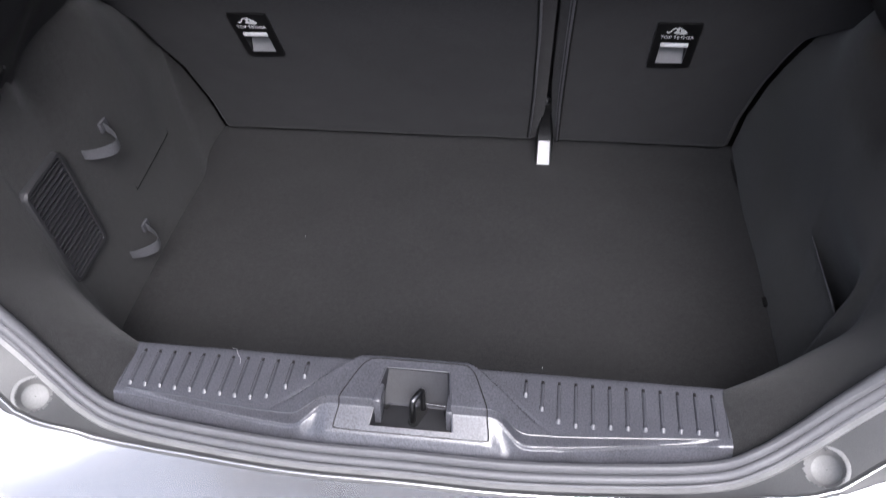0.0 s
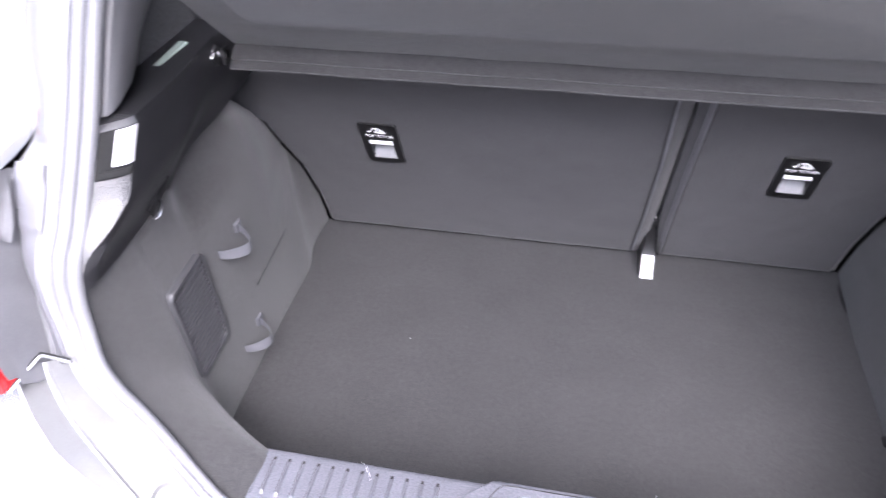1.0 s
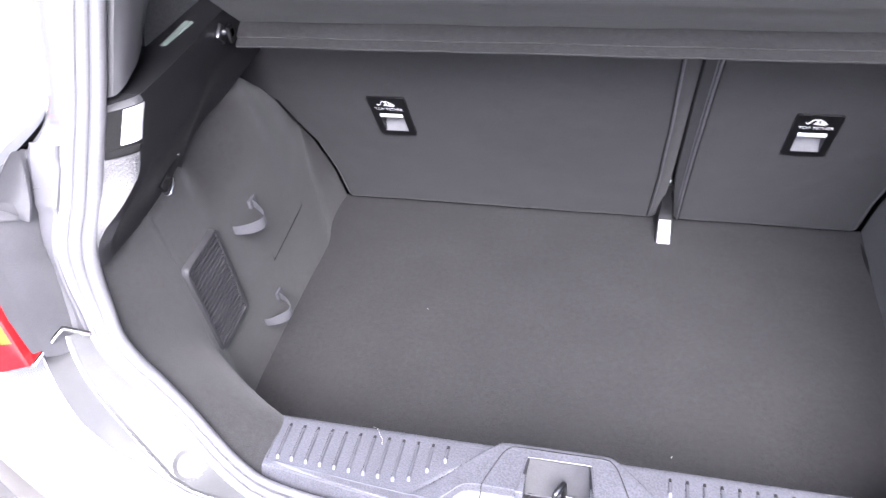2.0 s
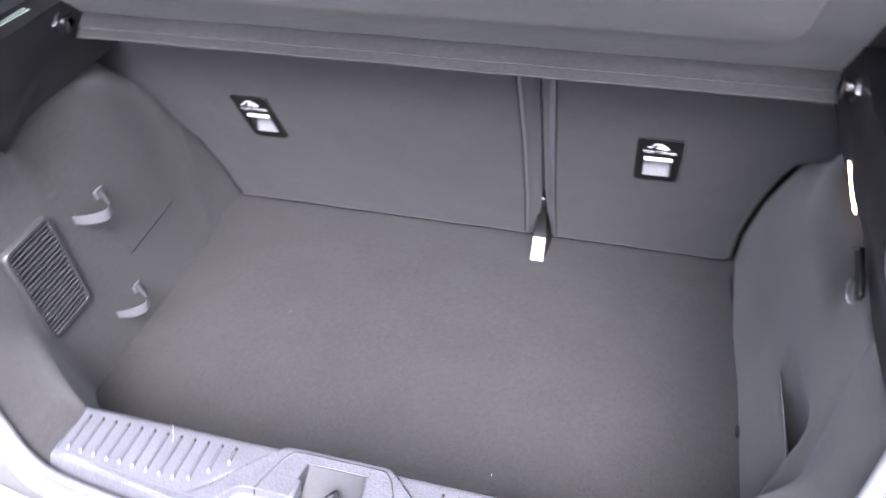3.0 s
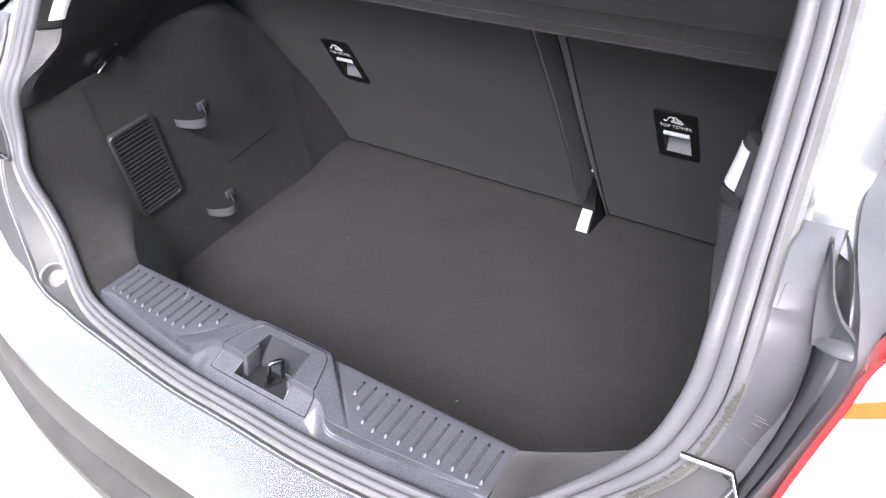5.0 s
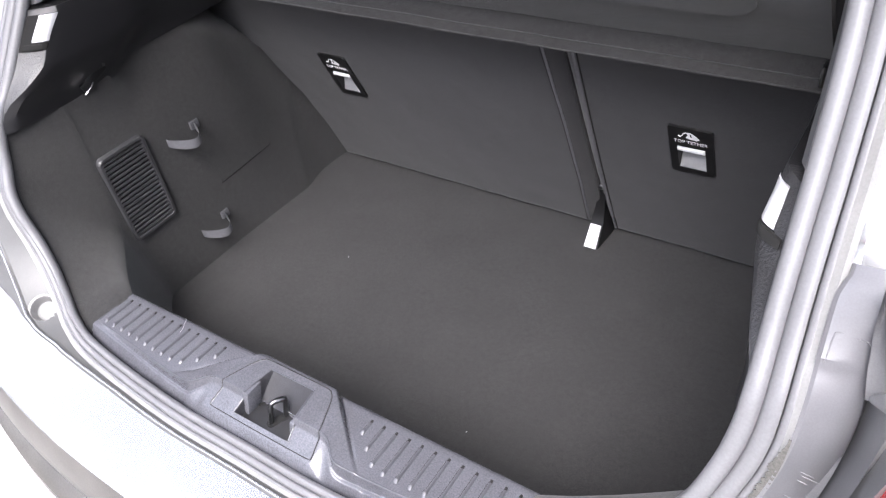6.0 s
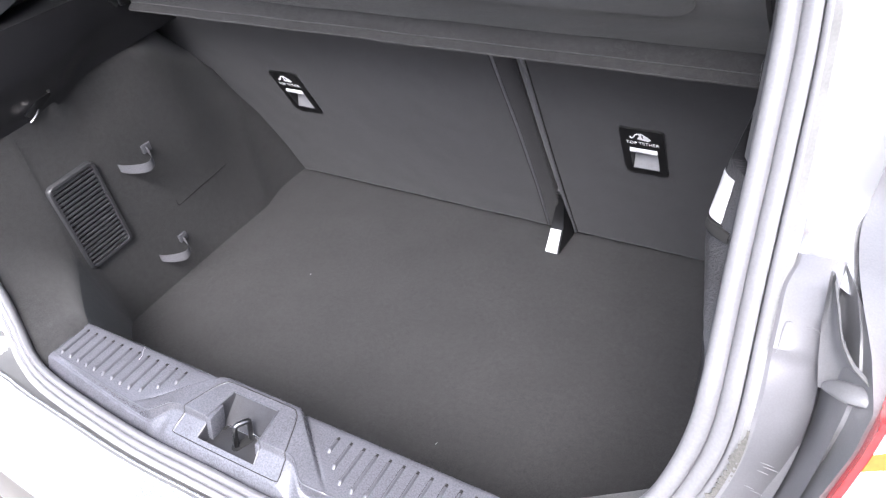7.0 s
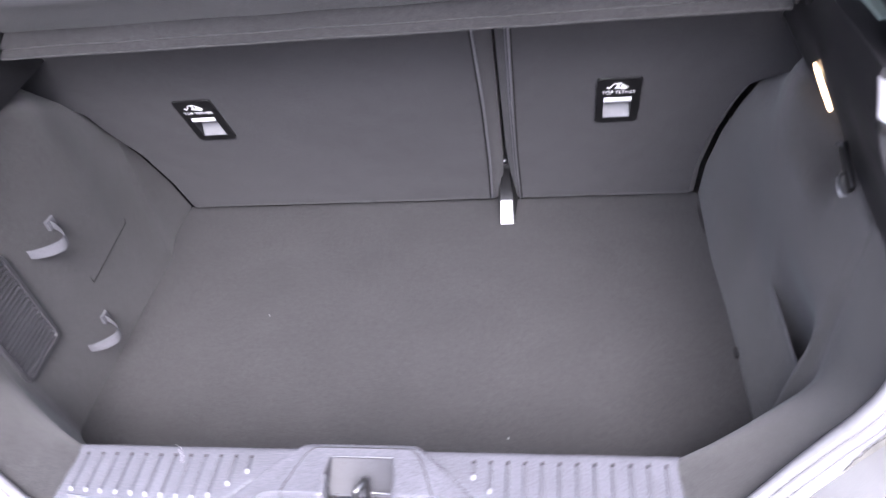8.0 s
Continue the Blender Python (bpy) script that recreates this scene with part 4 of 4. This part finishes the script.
part("pocket_lip", tube([(wall_x(y, LIP, 1) - 0.0005, y, LIP + 0.001) for y in np.linspace(-0.388, -0.531, 10)], [0.0006] + [0.0011] * 8 + [0.0006], 6), PIPING, trim_r, "pale pocket edge")
vent(trim_l)
strap(trim_l, -0.401, 0.281)
strap(trim_l, -0.401, 0.077)
# cut line of the service flap
cut = tube([(-wall_x(y, z, -1) + 0.0002, y, z) for y, z in ((-0.347, 0.158), (-0.347, 0.143), (-0.30, 0.146), (-0.255, 0.149), (-0.212, 0.152), (-0.210, 0.166))], [0.0002, 0.0007, 0.0008, 0.0008, 0.0006, 0.0001], 6)
part("flap_cut", cut, GAP_BLACK, trim_l, "thin cut line of a flap")
slit = [[Vector((0.4810 + 0.0010 * u + side * 0.0032 * max(0.0, math.sin(math.pi * u)) ** 0.7, -0.024 - 0.082 * u, 0.0025)) for u in np.linspace(0, 1, 12)] for side in (-1, 1)]
part("slit", sheet(slit, 0.001, (0, 0, -1)), GAP_BLACK, trim_r, "dark slit beside the seat corner")


# ---- hard plastic ledges above the felt ----
def ledge(s):
    unit = thing("ledge_trim", (s * 0.52, -0.45, 0.42), "grained black plastic ledge trim above the felt wall" if s < 0 else "grained black plastic ledge trim with a lit boot lamp", "ledge trim", group="ledge trims")
    LEVELS = (0.0, 0.04, 0.12, 0.20, 0.28, 0.34, 0.40, 0.46, 0.52, 0.56, 0.60, 0.66, 0.73, 0.80, 0.86, 0.93, 1.0)
    SPLIT = [(0.0, 0.004), (0.22, 0.007), (0.30, 0.015), (0.36, 0.031), (0.54, 0.086), (0.58, 0.092), (0.74, 0.090), (0.82, 0.093), (1.0, 0.122)]

    def split(w):
        """Share of the length that the grey end takes at the height w."""
        return table(min(1.0, max(0.0, w)), SPLIT)

    rows = []
    for u in np.linspace(0, 1, 73):
        def at(y_end, z, w, x_add=0.0):
            y = y_end + (-0.20 - y_end) * u
            share = min(1.0, max(0.0, w))
            near = 1 - 0.7 * smooth_step(u, 0.45, 0.75)
            tail = (s > 0) * (1 - smooth_step(u, 0.30, 0.50))
            inner = 0.5215 - ((0.0325 if s < 0 else 0.0285 - 0.005 * tail) * smooth_step(share, 0.15 * tail, 0.6 + 0.15 * tail) - 0.004 * smooth_step(share, 0.75, 1.0)) * near - 0.020 * (1 - near) + 0.004 * smooth_step(u, 0.25, 0.65)
            x = 0.5315 + (inner - 0.5315) * smooth_step(u, 0.0, 0.01 + split(share)) + x_add
            return Vector((s * x, y, z))
        low = table(u, [(0.0, 0.420), (0.20, 0.417), (0.38, 0.417), (0.44, 0.420), (0.48, 0.430), (0.53, 0.440), (0.62, 0.448), (0.80, 0.452), (1.0, 0.455)])
        top = (0.560 if s < 0 else 0.557) - 0.012 * u
        lip = 0.004 + 0.045 * smooth_step(u, 0.15, 0.35)
        row = [at(-0.660, low, 0, lip), at(-0.662, low, 0, 0.002)]
        for w in LEVELS:
            row.append(at(-0.661 + 0.099 * w ** 1.15, low + w * (top - low), w))
        rows.append(row + [at(-0.560, top + 0.006, 1, 0.005 * smooth_step(u, 0.0, 0.1) - 0.003), at(-0.560, top + 0.006, 1, lip - 0.006 + 0.012 * smooth_step(u, 0.0, 0.05) + 0.03 * smooth_step(u, 0.05, 0.10))])

    def along(k, u):
        i = min(int(u * 72), 71)
        return rows[i][k].lerp(rows[i + 1][k], u * 72 - i)
    levels = range(len(rows[0]))
    ends = [0.0, 0.0] + [split(w) for w in LEVELS] + [split(1.0)] * 2
    part("panel", sheet([[along(k, ends[k] + (1 - ends[k]) * v) for k in levels] for v in np.linspace(0, 1, 33)]), LEDGE_PLASTIC, unit)
    part("end_cap", sheet([[along(k, ends[k] * v) for k in levels] for v in np.linspace(0, 1, 9)]), LIT_END_GREY, unit, "grained end of the ledge, lightened for the light on it")
    # pale insert in a black grip recess at the tail end
    def on_end(w, v, proud):
        """Place on the grey end: height share w, share v of the way from the seal to the inner face."""
        k = min(len(LEVELS) - 2, max(i for i, q in enumerate(LEVELS) if q <= w))
        f = (w - LEVELS[k]) / (LEVELS[k + 1] - LEVELS[k])
        p = along(2 + k, ends[2 + k] * v).lerp(along(3 + k, ends[3 + k] * v), f)
        return p + Vector((-s * 0.35, -0.9, 0.25)).normalized() * proud
    for name, w0, w1, v0, v1, proud, thick, mat, lab in (("grip_recess", 0.70 if s < 0 else 0.74, 0.99 if s < 0 else 0.80, 0.34 if s < 0 else 0.60, 1.0, 0.0012, 0.002, GAP_BLACK, "black grip recess"), ("grip_insert", 0.775 if s < 0 else 0.81, 0.985, 0.62, 1.03, 0.0030, 0.004, PALE_PLASTIC, "pale smooth insert"), ("grip_notch", 0.715 if s < 0 else 0.755, 0.755 if s < 0 else 0.795, 0.42, 1.02, 0.0040, 0.005, GAP_BLACK, "black notch")):
        face = [[on_end(w, v, proud + 0.0012 * math.sin(math.pi * (v - v0) / (v1 - v0))) for v in np.linspace(v0, v1, 6)] for w in np.linspace(w0, w1, 8)]
        part(name, sheet(face, thick, (0, 0.9, -0.2)), mat, unit, lab, sharp=50)
    # lashing hook with its plate
    y, z = (-0.500, 0.440) if s < 0 else (-0.484, 0.429)
    part("hook_plate", block((s * 0.515 - 0.003, y - 0.026, z - 0.007), (s * 0.515 + 0.003, y + 0.027, z + 0.007), 0.002, turn=pose(0, 0, 0, 24, 0, 0)), GLOSS_BLACK, unit, "black hook plate")
    hook = tube(spline([(s * 0.512, y - 0.006, z - 0.004), (s * 0.5065, y - 0.007, z - 0.004), (s * 0.5045, y - 0.012, z - 0.007), (s * 0.5045, y - 0.021, z - 0.012), (s * 0.5060, y - 0.026, z - 0.015), (s * 0.511, y - 0.027, z - 0.015)], 4), 0.0020, 8)
    part("hook", hook, METAL, unit, "small bright steel hook")
    part("hook_pin", tube([(s * 0.512, y + 0.022, z + 0.013), (s * 0.5075, y + 0.022, z + 0.013)], 0.0022, 8), METAL, unit, "bright steel pin")
    # clip that carries the shelf's pivot
    part("pivot_clip", block((s * 0.503 - 0.006, -0.322, 0.524), (s * 0.503 + 0.006, -0.298, 0.546), 0.004, turn=pose(0, 0, 0, 35, 0, 0)), DARK_METAL, unit, "grey metal pivot clip")
    return unit


ledge(-1)
ledge_r = ledge(1)
leaf = [(0.039 * math.cos(2 * math.pi * k / 24), 0.0027 * math.sin(2 * math.pi * k / 24)) for k in range(24)]
lens = placed(prism(leaf, 0, 0.003, 0.001), Matrix.Translation((0.5125, -0.381, 0.4600)) @ Matrix((Vector((0, -1, -0.18)).normalized(), Vector((0, -0.18, 1)).normalized(), Vector((-1, 0, 0)))).transposed().to_4x4())
part("boot_lamp", lens, LAMP_LENS, ledge_r, "glowing warm boot lamp lens")
lamp = new("boot_lamp_light", bpy.data.lights.new("boot_lamp_light", "AREA"))
lamp.data.shape, lamp.data.size, lamp.data.size_y, lamp.data.energy, lamp.data.color = "RECTANGLE", 0.07, 0.006, 0.0003, (1.0, 0.75, 0.45)
lamp.matrix_world = look((0.506, -0.381, 0.460), (0.0, -0.45, 0.2))


# ---- pillar trims beside the opening ----
def pillar(s):
    unit = thing("pillar_trim", (s * 0.51, -0.45, 0.57), "smooth mid-grey plastic pillar trim beside the boot seal", "pillar trim", group="pillar trims")
    rows = []
    up = [p for p in spline(HALF, 8) if 0.566 < p.z < 0.93]
    for p in up:
        w = 0.125 + 0.14 * smooth_step(p.z, 0.575, 0.72)
        row = []
        for du, dx in ((0.0, 0.004), (0.02, -0.004), (0.08, -0.008), (0.2, -0.009), (0.5, -0.004), (0.8, 0.008), (1.0, 0.03)):
            row.append(Vector((s * (p.x + dx), p.y + 0.006 + w * du, p.z + 0.02 * du)))
        rows.append(row)
    part("panel", sheet(rows), PILLAR_PLASTIC, unit)
    inner = [[Vector((s * (0.524 + 0.006 * v), y, 0.5555 + 0.005 * v)) for y in np.linspace(-0.430, -0.325, 6)] for v in np.linspace(0, 1, 5)]
    part("inner_panel", sheet(inner, 0.01, (s, 0, 0)), GREEN_GREY, unit, "pale green-grey inner panel")
    backing = [[Vector((s * (0.556 + 0.01 * v), y + 0.42 * v * (0.30 - y) * 0.9, 0.50 + 0.42 * v)) for y in np.linspace(-0.44, 0.10, 6)] for v in np.linspace(0, 1, 5)]
    part("lining", sheet(backing, 0.01, (s, 0, 0)), LINER, unit, "dark lining")


pillar(-1)
pillar(1)

# ---- parcel shelf, swung up on its pivots ----
shelf = thing("parcel_shelf", (0, -0.30, 0.51), "grey-black felt parcel shelf swung up on its pivots", "parcel shelf")
under = [(-0.2995, 0.5100), (-0.3015, 0.5135), (-0.298, 0.5175), (-0.274, 0.5290), (-0.271, 0.5315), (-0.272, 0.5350), (-0.325, 0.5860), (-0.333, 0.5945), (-0.337, 0.5975)]
rows = []
n_x = 61
for y, z in under + [(-0.337 - 0.0286 * k, 0.5975 + 0.0300 * k) for k in range(1, 10)]:
    rows.append([(x, y + 0.0012 * noise.noise((x * 14, y * 30, 1.0)), z + 0.0012 * noise.noise((x * 11, z * 25, 5.0))) for x in np.linspace(-0.490, 0.490, n_x)])
edge = sheet(rows, 0.016, (0, 0.55, 0.6))
part("board", edge, SHELF_FELT, shelf, sharp=50)
# shallow raised field on the underside
n_way = Vector((0, -0.72, -0.69)).normalized()
along = Vector((0, -0.0286, 0.0300)).normalized()
start = Vector((0, -0.337, 0.5975))
out = rounded(0.86, 0.34, 0.03, 6)
ring_rows = [[start + along * (0.175 + y) + Vector((x * k, 0, 0)) + n_way * h for x, y in out] for k, h in ((1.0, -0.004), (0.995, 0.003), (0.985, 0.005))]
bm = loft(bmesh.new(), ring_rows, closed_cols=True)
bm.verts.ensure_lookup_table()
bm.faces.new([bm.verts[2 * len(out) + k] for k in range(len(out))])
part("field", bm, SHELF_FELT, shelf)
for s in (-1, 1):
    pin = tube([(s * 0.486, -0.306, 0.536), (s * 0.498, -0.306, 0.536), (s * 0.499, -0.306, 0.536), (s * 0.506, -0.306, 0.536)], [0.006, 0.006, 0.0095, 0.0095], 14)
    part("pivot_pin", pin, METAL, shelf, "bright pivot pin")
    part("pivot_arm", block((s * 0.489 - 0.003, -0.314, 0.522), (s * 0.489 + 0.003, -0.296, 0.546), 0.003), GLOSS_BLACK, shelf)

# ---- sill plate ----
sill = thing("sill_plate", (0, -0.71, 0.15), "grained charcoal plastic sill plate with ribbed pads and a latch recess", "sill plate")
PAD_TOP, COVER_TOP = 0.1870, 0.1980
SILL_BACK, SILL_END = -0.663, -0.774
R_FLOOR, R_MID, R_BACK, R_FRONT = 0.166, 0.0045, -0.684, -0.751


def crease(ax):
    """Line along which the plate breaks towards the seal, by the distance from the middle."""
    return table(ax, [(0.0, -0.728), (0.094, -0.728), (0.100, -0.7292), (0.106, -0.7325), (0.122, -0.7468), (0.127, -0.7492), (0.133, -0.7500), (0.20, -0.7455), (0.345, -0.733), (0.36, -0.732)])


def sill_z(x, y):
    ax = abs(x)
    cover = COVER_TOP - 0.0095 * smooth_step(ax, 0.085, 0.150)
    d = ax - (0.070 + 1.14 * (-0.670 - y))
    z = cover + (PAD_TOP - cover) * smooth_step(d, -0.003, 0.0025)
    z -= 0.0020 * math.exp(-((d - 0.002) / 0.0026) ** 2) * (1 - smooth_step(ax, 0.135, 0.158))
    back = (SILL_BACK - y) / 0.011
    if back < 1:
        z -= 0.011 * (1 - math.sqrt(max(0.0, 1 - (1 - back) ** 2)))
    fall = crease(ax) - y
    if fall > 0:
        side = smooth_step(ax, 0.092, 0.142)
        mid = 0.0105 * smooth_step(fall, 0.0, 0.005) + 0.45 * max(0.0, fall - 0.005) + 0.6 * max(0.0, fall - 0.032)
        high = 0.0195 * (1 - min(1.0, max(0.0, (ax - 0.135) / 0.203)) ** 1.3)
        pads = high * smooth_step(fall, 0.0, 0.0045) + 0.10 * max(0.0, fall - 0.0045) + 1.5 * max(0.0, fall - 0.0085)
        z -= mid + (pads - mid) * side
    return z


def recess_half(y):
    return 0.037 + 0.0105 * min(1.0, max(0.0, (R_BACK - y) / (R_BACK - R_FRONT)))


def recess_z(y):
    return R_FLOOR + max(0.0, (y + 0.714) / 0.030) * 0.029


# rows of the plate follow the crease; columns follow the recess
row_y = [SILL_BACK - 0.011 * (1 - math.cos(math.pi / 2 * k / 6)) for k in range(7)] + list(np.linspace(-0.675, R_BACK, 7)) + list(np.linspace(R_BACK, -0.728, 26))[1:]
row_y += [-0.728 - d for d in (0.0008, 0.0016, 0.0024, 0.0032, 0.0040, 0.0050, 0.0060, 0.0072)] + list(np.linspace(-0.737, R_FRONT, 8)) + list(np.linspace(R_FRONT, SILL_END, 12))[1:]
j_back, j_front = row_y.index(R_BACK), row_y.index(R_FRONT)
outer = np.linspace(0.072, 0.352, 141)
bm = bmesh.new()
grid = []
for yc in row_y:
    h = recess_half(yc)
    line = [-x for x in outer[::-1]] + list(np.linspace(-0.072, R_MID - h, 14))[1:] + list(np.linspace(R_MID - h, R_MID + h, 21))[1:] + list(np.linspace(R_MID + h, 0.072, 14))[1:-1] + list(outer)
    row = []
    for x in line:
        c = crease(abs(x))
        if yc >= -0.728:
            y = SILL_BACK + (yc - SILL_BACK) * (c - SILL_BACK) / (-0.728 - SILL_BACK)
        elif yc >= -0.7353:
            y = c + (yc + 0.728)
        else:
            y = c - 0.0072 + (yc + 0.7352) * (SILL_END - c + 0.0072) / (SILL_END + 0.7352)
        row.append(bm.verts.new((x, y, sill_z(x, y))))
    grid.append(row)
i_left = 140 + 13
for j in range(len(grid) - 1):
    for i in range(len(grid[0]) - 1):
        if not (j_back <= j < j_front and i_left <= i < i_left + 20):
            bm.faces.new((grid[j][i], grid[j][i + 1], grid[j + 1][i + 1], grid[j + 1][i]))
for v in [v for v in bm.verts if not v.link_faces]:
    bm.verts.remove(v)
# wall down to the floor behind the plate, and the two ends
xs = np.linspace(-0.352, 0.352, 60)
loft(bm, [[(x, SILL_BACK, sill_z(x, SILL_BACK)) for x in xs], [(x, -0.660, 0.165) for x in xs], [(x, -0.657, -0.003) for x in xs]])
for s in (-1, 1):
    ys = np.linspace(SILL_BACK, SILL_END, 40)
    loft(bm, [[(s * 0.352, y, sill_z(s * 0.352, y)) for y in ys], [(s * 0.353, y, sill_z(s * 0.352, y) - 0.012) for y in ys]])
part("plate", bm, PLASTIC, sill, sharp=40)

rows = []
for y in list(np.linspace(R_BACK, -0.714, 9)) + list(np.linspace(-0.717, R_FRONT + 0.001, 12)) + [R_FRONT]:
    hw, top = recess_half(y), sill_z(0.06, y)
    low = min(recess_z(y), top - 0.002) if y > R_FRONT else top - 0.001
    rows.append([(R_MID - hw, y, top), (R_MID - hw + 0.001, y, top - 0.0015), (R_MID - hw + 0.0025, y, low + 0.001), (R_MID - hw + 0.004, y, low), (R_MID + hw - 0.004, y, low), (R_MID + hw - 0.0025, y, low + 0.001), (R_MID + hw - 0.001, y, top - 0.0015), (R_MID + hw, y, top)])
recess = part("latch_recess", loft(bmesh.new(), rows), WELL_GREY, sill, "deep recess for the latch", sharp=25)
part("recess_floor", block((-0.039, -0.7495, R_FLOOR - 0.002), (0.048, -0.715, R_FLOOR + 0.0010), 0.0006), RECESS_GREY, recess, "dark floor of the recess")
part("back_ledge", tube([(-0.030, -0.7140, R_FLOOR + 0.001), (0.039, -0.7140, R_FLOOR + 0.001)], 0.0009, 8), RIB_PLASTIC, recess)
lean = Matrix(((1, 0, 0, 0), (0, 1, 0.30, -0.30 * R_FLOOR), (0, 0, 1, 0), (0, 0, 0, 1)))
part("guide_block", placed(block((-0.0415, -0.740, R_FLOOR), (-0.0315, -0.715, 0.1975), 0.0016), lean), PLASTIC, recess)
part("guide_block", placed(block((0.0425, -0.742, R_FLOOR), (0.0505, -0.716, 0.1925), 0.0016), lean), PLASTIC, recess)
hoop = [(0.0040, -0.7345, R_FLOOR - 0.006), (0.0040, -0.7345, 0.1925), (0.0046, -0.7338, 0.1952), (0.0060, -0.7312, 0.1962)]
hoop += [(0.0120, -0.7195, 0.1945), (0.0128, -0.7180, 0.1930), (0.0132, -0.7170, 0.1900), (0.0135, -0.7165, R_FLOOR - 0.006)]
part("striker", placed(tube(hoop, 0.0033, 12), lean), DARK_METAL, recess, "bright steel striker hoop")
part("striker_bar", tube([(0.0135, -0.7135, R_FLOOR + 0.0075), (0.043, -0.7160, R_FLOOR + 0.009)], 0.0010, 8), METAL, recess)
part("striker_slot", placed(prism(rounded(0.013, 0.031, 0.006), R_FLOOR, R_FLOOR + 0.0016), Matrix.Translation((0.0085, -0.7265, 0)) @ pose(0, 0, 0, 0, 0, -24)), GAP_BLACK, recess)
for x, y in ((-0.028, -0.716), (0.0405, -0.722)):
    part("drain_slot", placed(prism(rounded(0.004, 0.014, 0.0018), R_FLOOR, R_FLOOR + 0.0015), Matrix.Translation((x, y, 0)) @ pose(0, 0, 0, 0, 0, -28 if x < 0 else 20)), GAP_BLACK, recess)

rim = [(R_MID - recess_half(y), y, sill_z(0.06, y) + 0.0002) for y in np.linspace(-0.7505, R_BACK, 40)] + [(R_MID + recess_half(y), y, sill_z(0.06, y) + 0.0002) for y in np.linspace(R_BACK, -0.7505, 40)]
part("recess_rim", tube(rim, 0.0011, 8), RIB_PLASTIC, recess)

# fine seams of the centre cover
for s in (-1, 1):
    pts = [(0.0, -0.6725), (0.050, -0.6728), (0.060, -0.6765), (0.067, -0.685), (0.076, -0.706), (0.0835, -0.726), (0.0855, -0.738), (0.0880, -0.753), (0.0850, -0.7565), (0.060, -0.7572), (0.0, -0.7575)]
    line = spline([(R_MID + s * x, y, 0) for x, y in pts], 12)
    part("cover_seam", tube([(p.x, p.y, sill_z(p.x, p.y) + 0.0001) for p in line], 0.0006, 6), GAP_BLACK, sill)
    part("seam_edge", tube([(p.x - s * 0.0010, p.y - 0.0009 * smooth_step(p.y, -0.69, -0.68), sill_z(p.x, p.y) - 0.0001) for p in line[8:100]], 0.0005, 6), RIB_PLASTIC, sill)

# rolled edges along the break of the plate and along the foot of its step
for s in (-1, 1):
    for name, ends, drop, r in (("rolled_edge", (0.092, 0.340), 0.0003, 0.0014), ("step_foot", (0.138, 0.318), 0.0062, 0.0011)):
        run = [(s * ax, crease(ax) - drop, sill_z(ax, crease(ax) - drop) - 0.0007) for ax in np.linspace(*ends, 70)]
        part(name, tube(run, [0.0002] + [r] * 68 + [0.0002], 8), RIB_PLASTIC, sill)

# raised ribs on the two pads, and a fine bead along each end
for s in (-1, 1):
    part("end_bead", tube([(s * 0.3495, y, sill_z(s * 0.3495, y) + 0.0004) for y in np.linspace(-0.6745, -0.7315, 16)], 0.0010, 8), RIB_PLASTIC, sill)
    for k in range(12):
        x = s * (0.130 + 0.01877 * k)
        y1 = (-0.7005, -0.7165, -0.7310)[k] if k < 3 else -0.7345 + 0.0060 * (k - 3) / 8
        y0 = -0.6815

        def cross(y, half, high):
            z = sill_z(x, max(y, y1 - 0.003)) - 0.0012
            return [(x - half, y, z), (x - half * 0.75, y, z + 0.0008 + high * 0.75), (x - half * 0.3, y, z + 0.0014 + high), (x + half * 0.3, y, z + 0.0014 + high), (x + half * 0.75, y, z + 0.0008 + high * 0.75), (x + half, y, z)]

        rows = [cross(y0 + 0.001, 0.0018, -0.001), cross(y0 - 0.002, 0.0025, 0.0020)] + [cross(y0 + (y1 + 0.006 - y0) * v, 0.0025, 0.0024) for v in (0.2, 0.4, 0.6, 0.8, 0.97)]
        rows += [cross(y1 + 0.004, 0.0031, 0.0036), cross(y1 + 0.002, 0.0031, 0.0036), cross(y1 - 0.0030, 0.0031, -0.0010)]
        rib = part("rib", loft(bmesh.new(), rows), RIB_PLASTIC, sill, sharp=28)
        notch = tube([(x, y0 + 0.0025, sill_z(x, y0 + 0.0025) - 0.0006), (x, y0 - 0.0012, sill_z(x, y0) - 0.0002)], 0.0020, 8)
        part("notch", notch, GAP_BLACK, rib, "dark pit at the rib's end")

# a white hair on the sill and two bits of lint on the floor
hair = thing("hair", (-0.22, -0.68, PAD_TOP), "thin white hair lying on the ribbed sill", "hair")
part("strand", tube(spline([(x, y, sill_z(x, y) + 0.003) for x, y in ((-0.230, -0.666), (-0.222, -0.671), (-0.218, -0.678), (-0.213, -0.684), (-0.211, -0.692))], 5), 0.0002, 6), PALE_PLASTIC, hair)
for x, y, turn in ((0.1515, -0.530, 20), (-0.270, -0.293, 70)):
    lint = thing("lint", (x, y, 0.002), "tiny white bit of lint on the carpet", "lint", group="lint on the floor")
    part("fibre", placed(tube([(-0.0028, 0.0, 0.0022), (-0.001, 0.0008, 0.0028), (0.0012, 0.0003, 0.0026), (0.003, -0.0006, 0.0022)], [0.0002, 0.0005, 0.0004, 0.0002], 6), pose(x, y, -0.0005, 0, 0, turn + 60) @ Matrix.Diagonal((0.8, 0.8, 1, 1))), PALE_PLASTIC, lint)
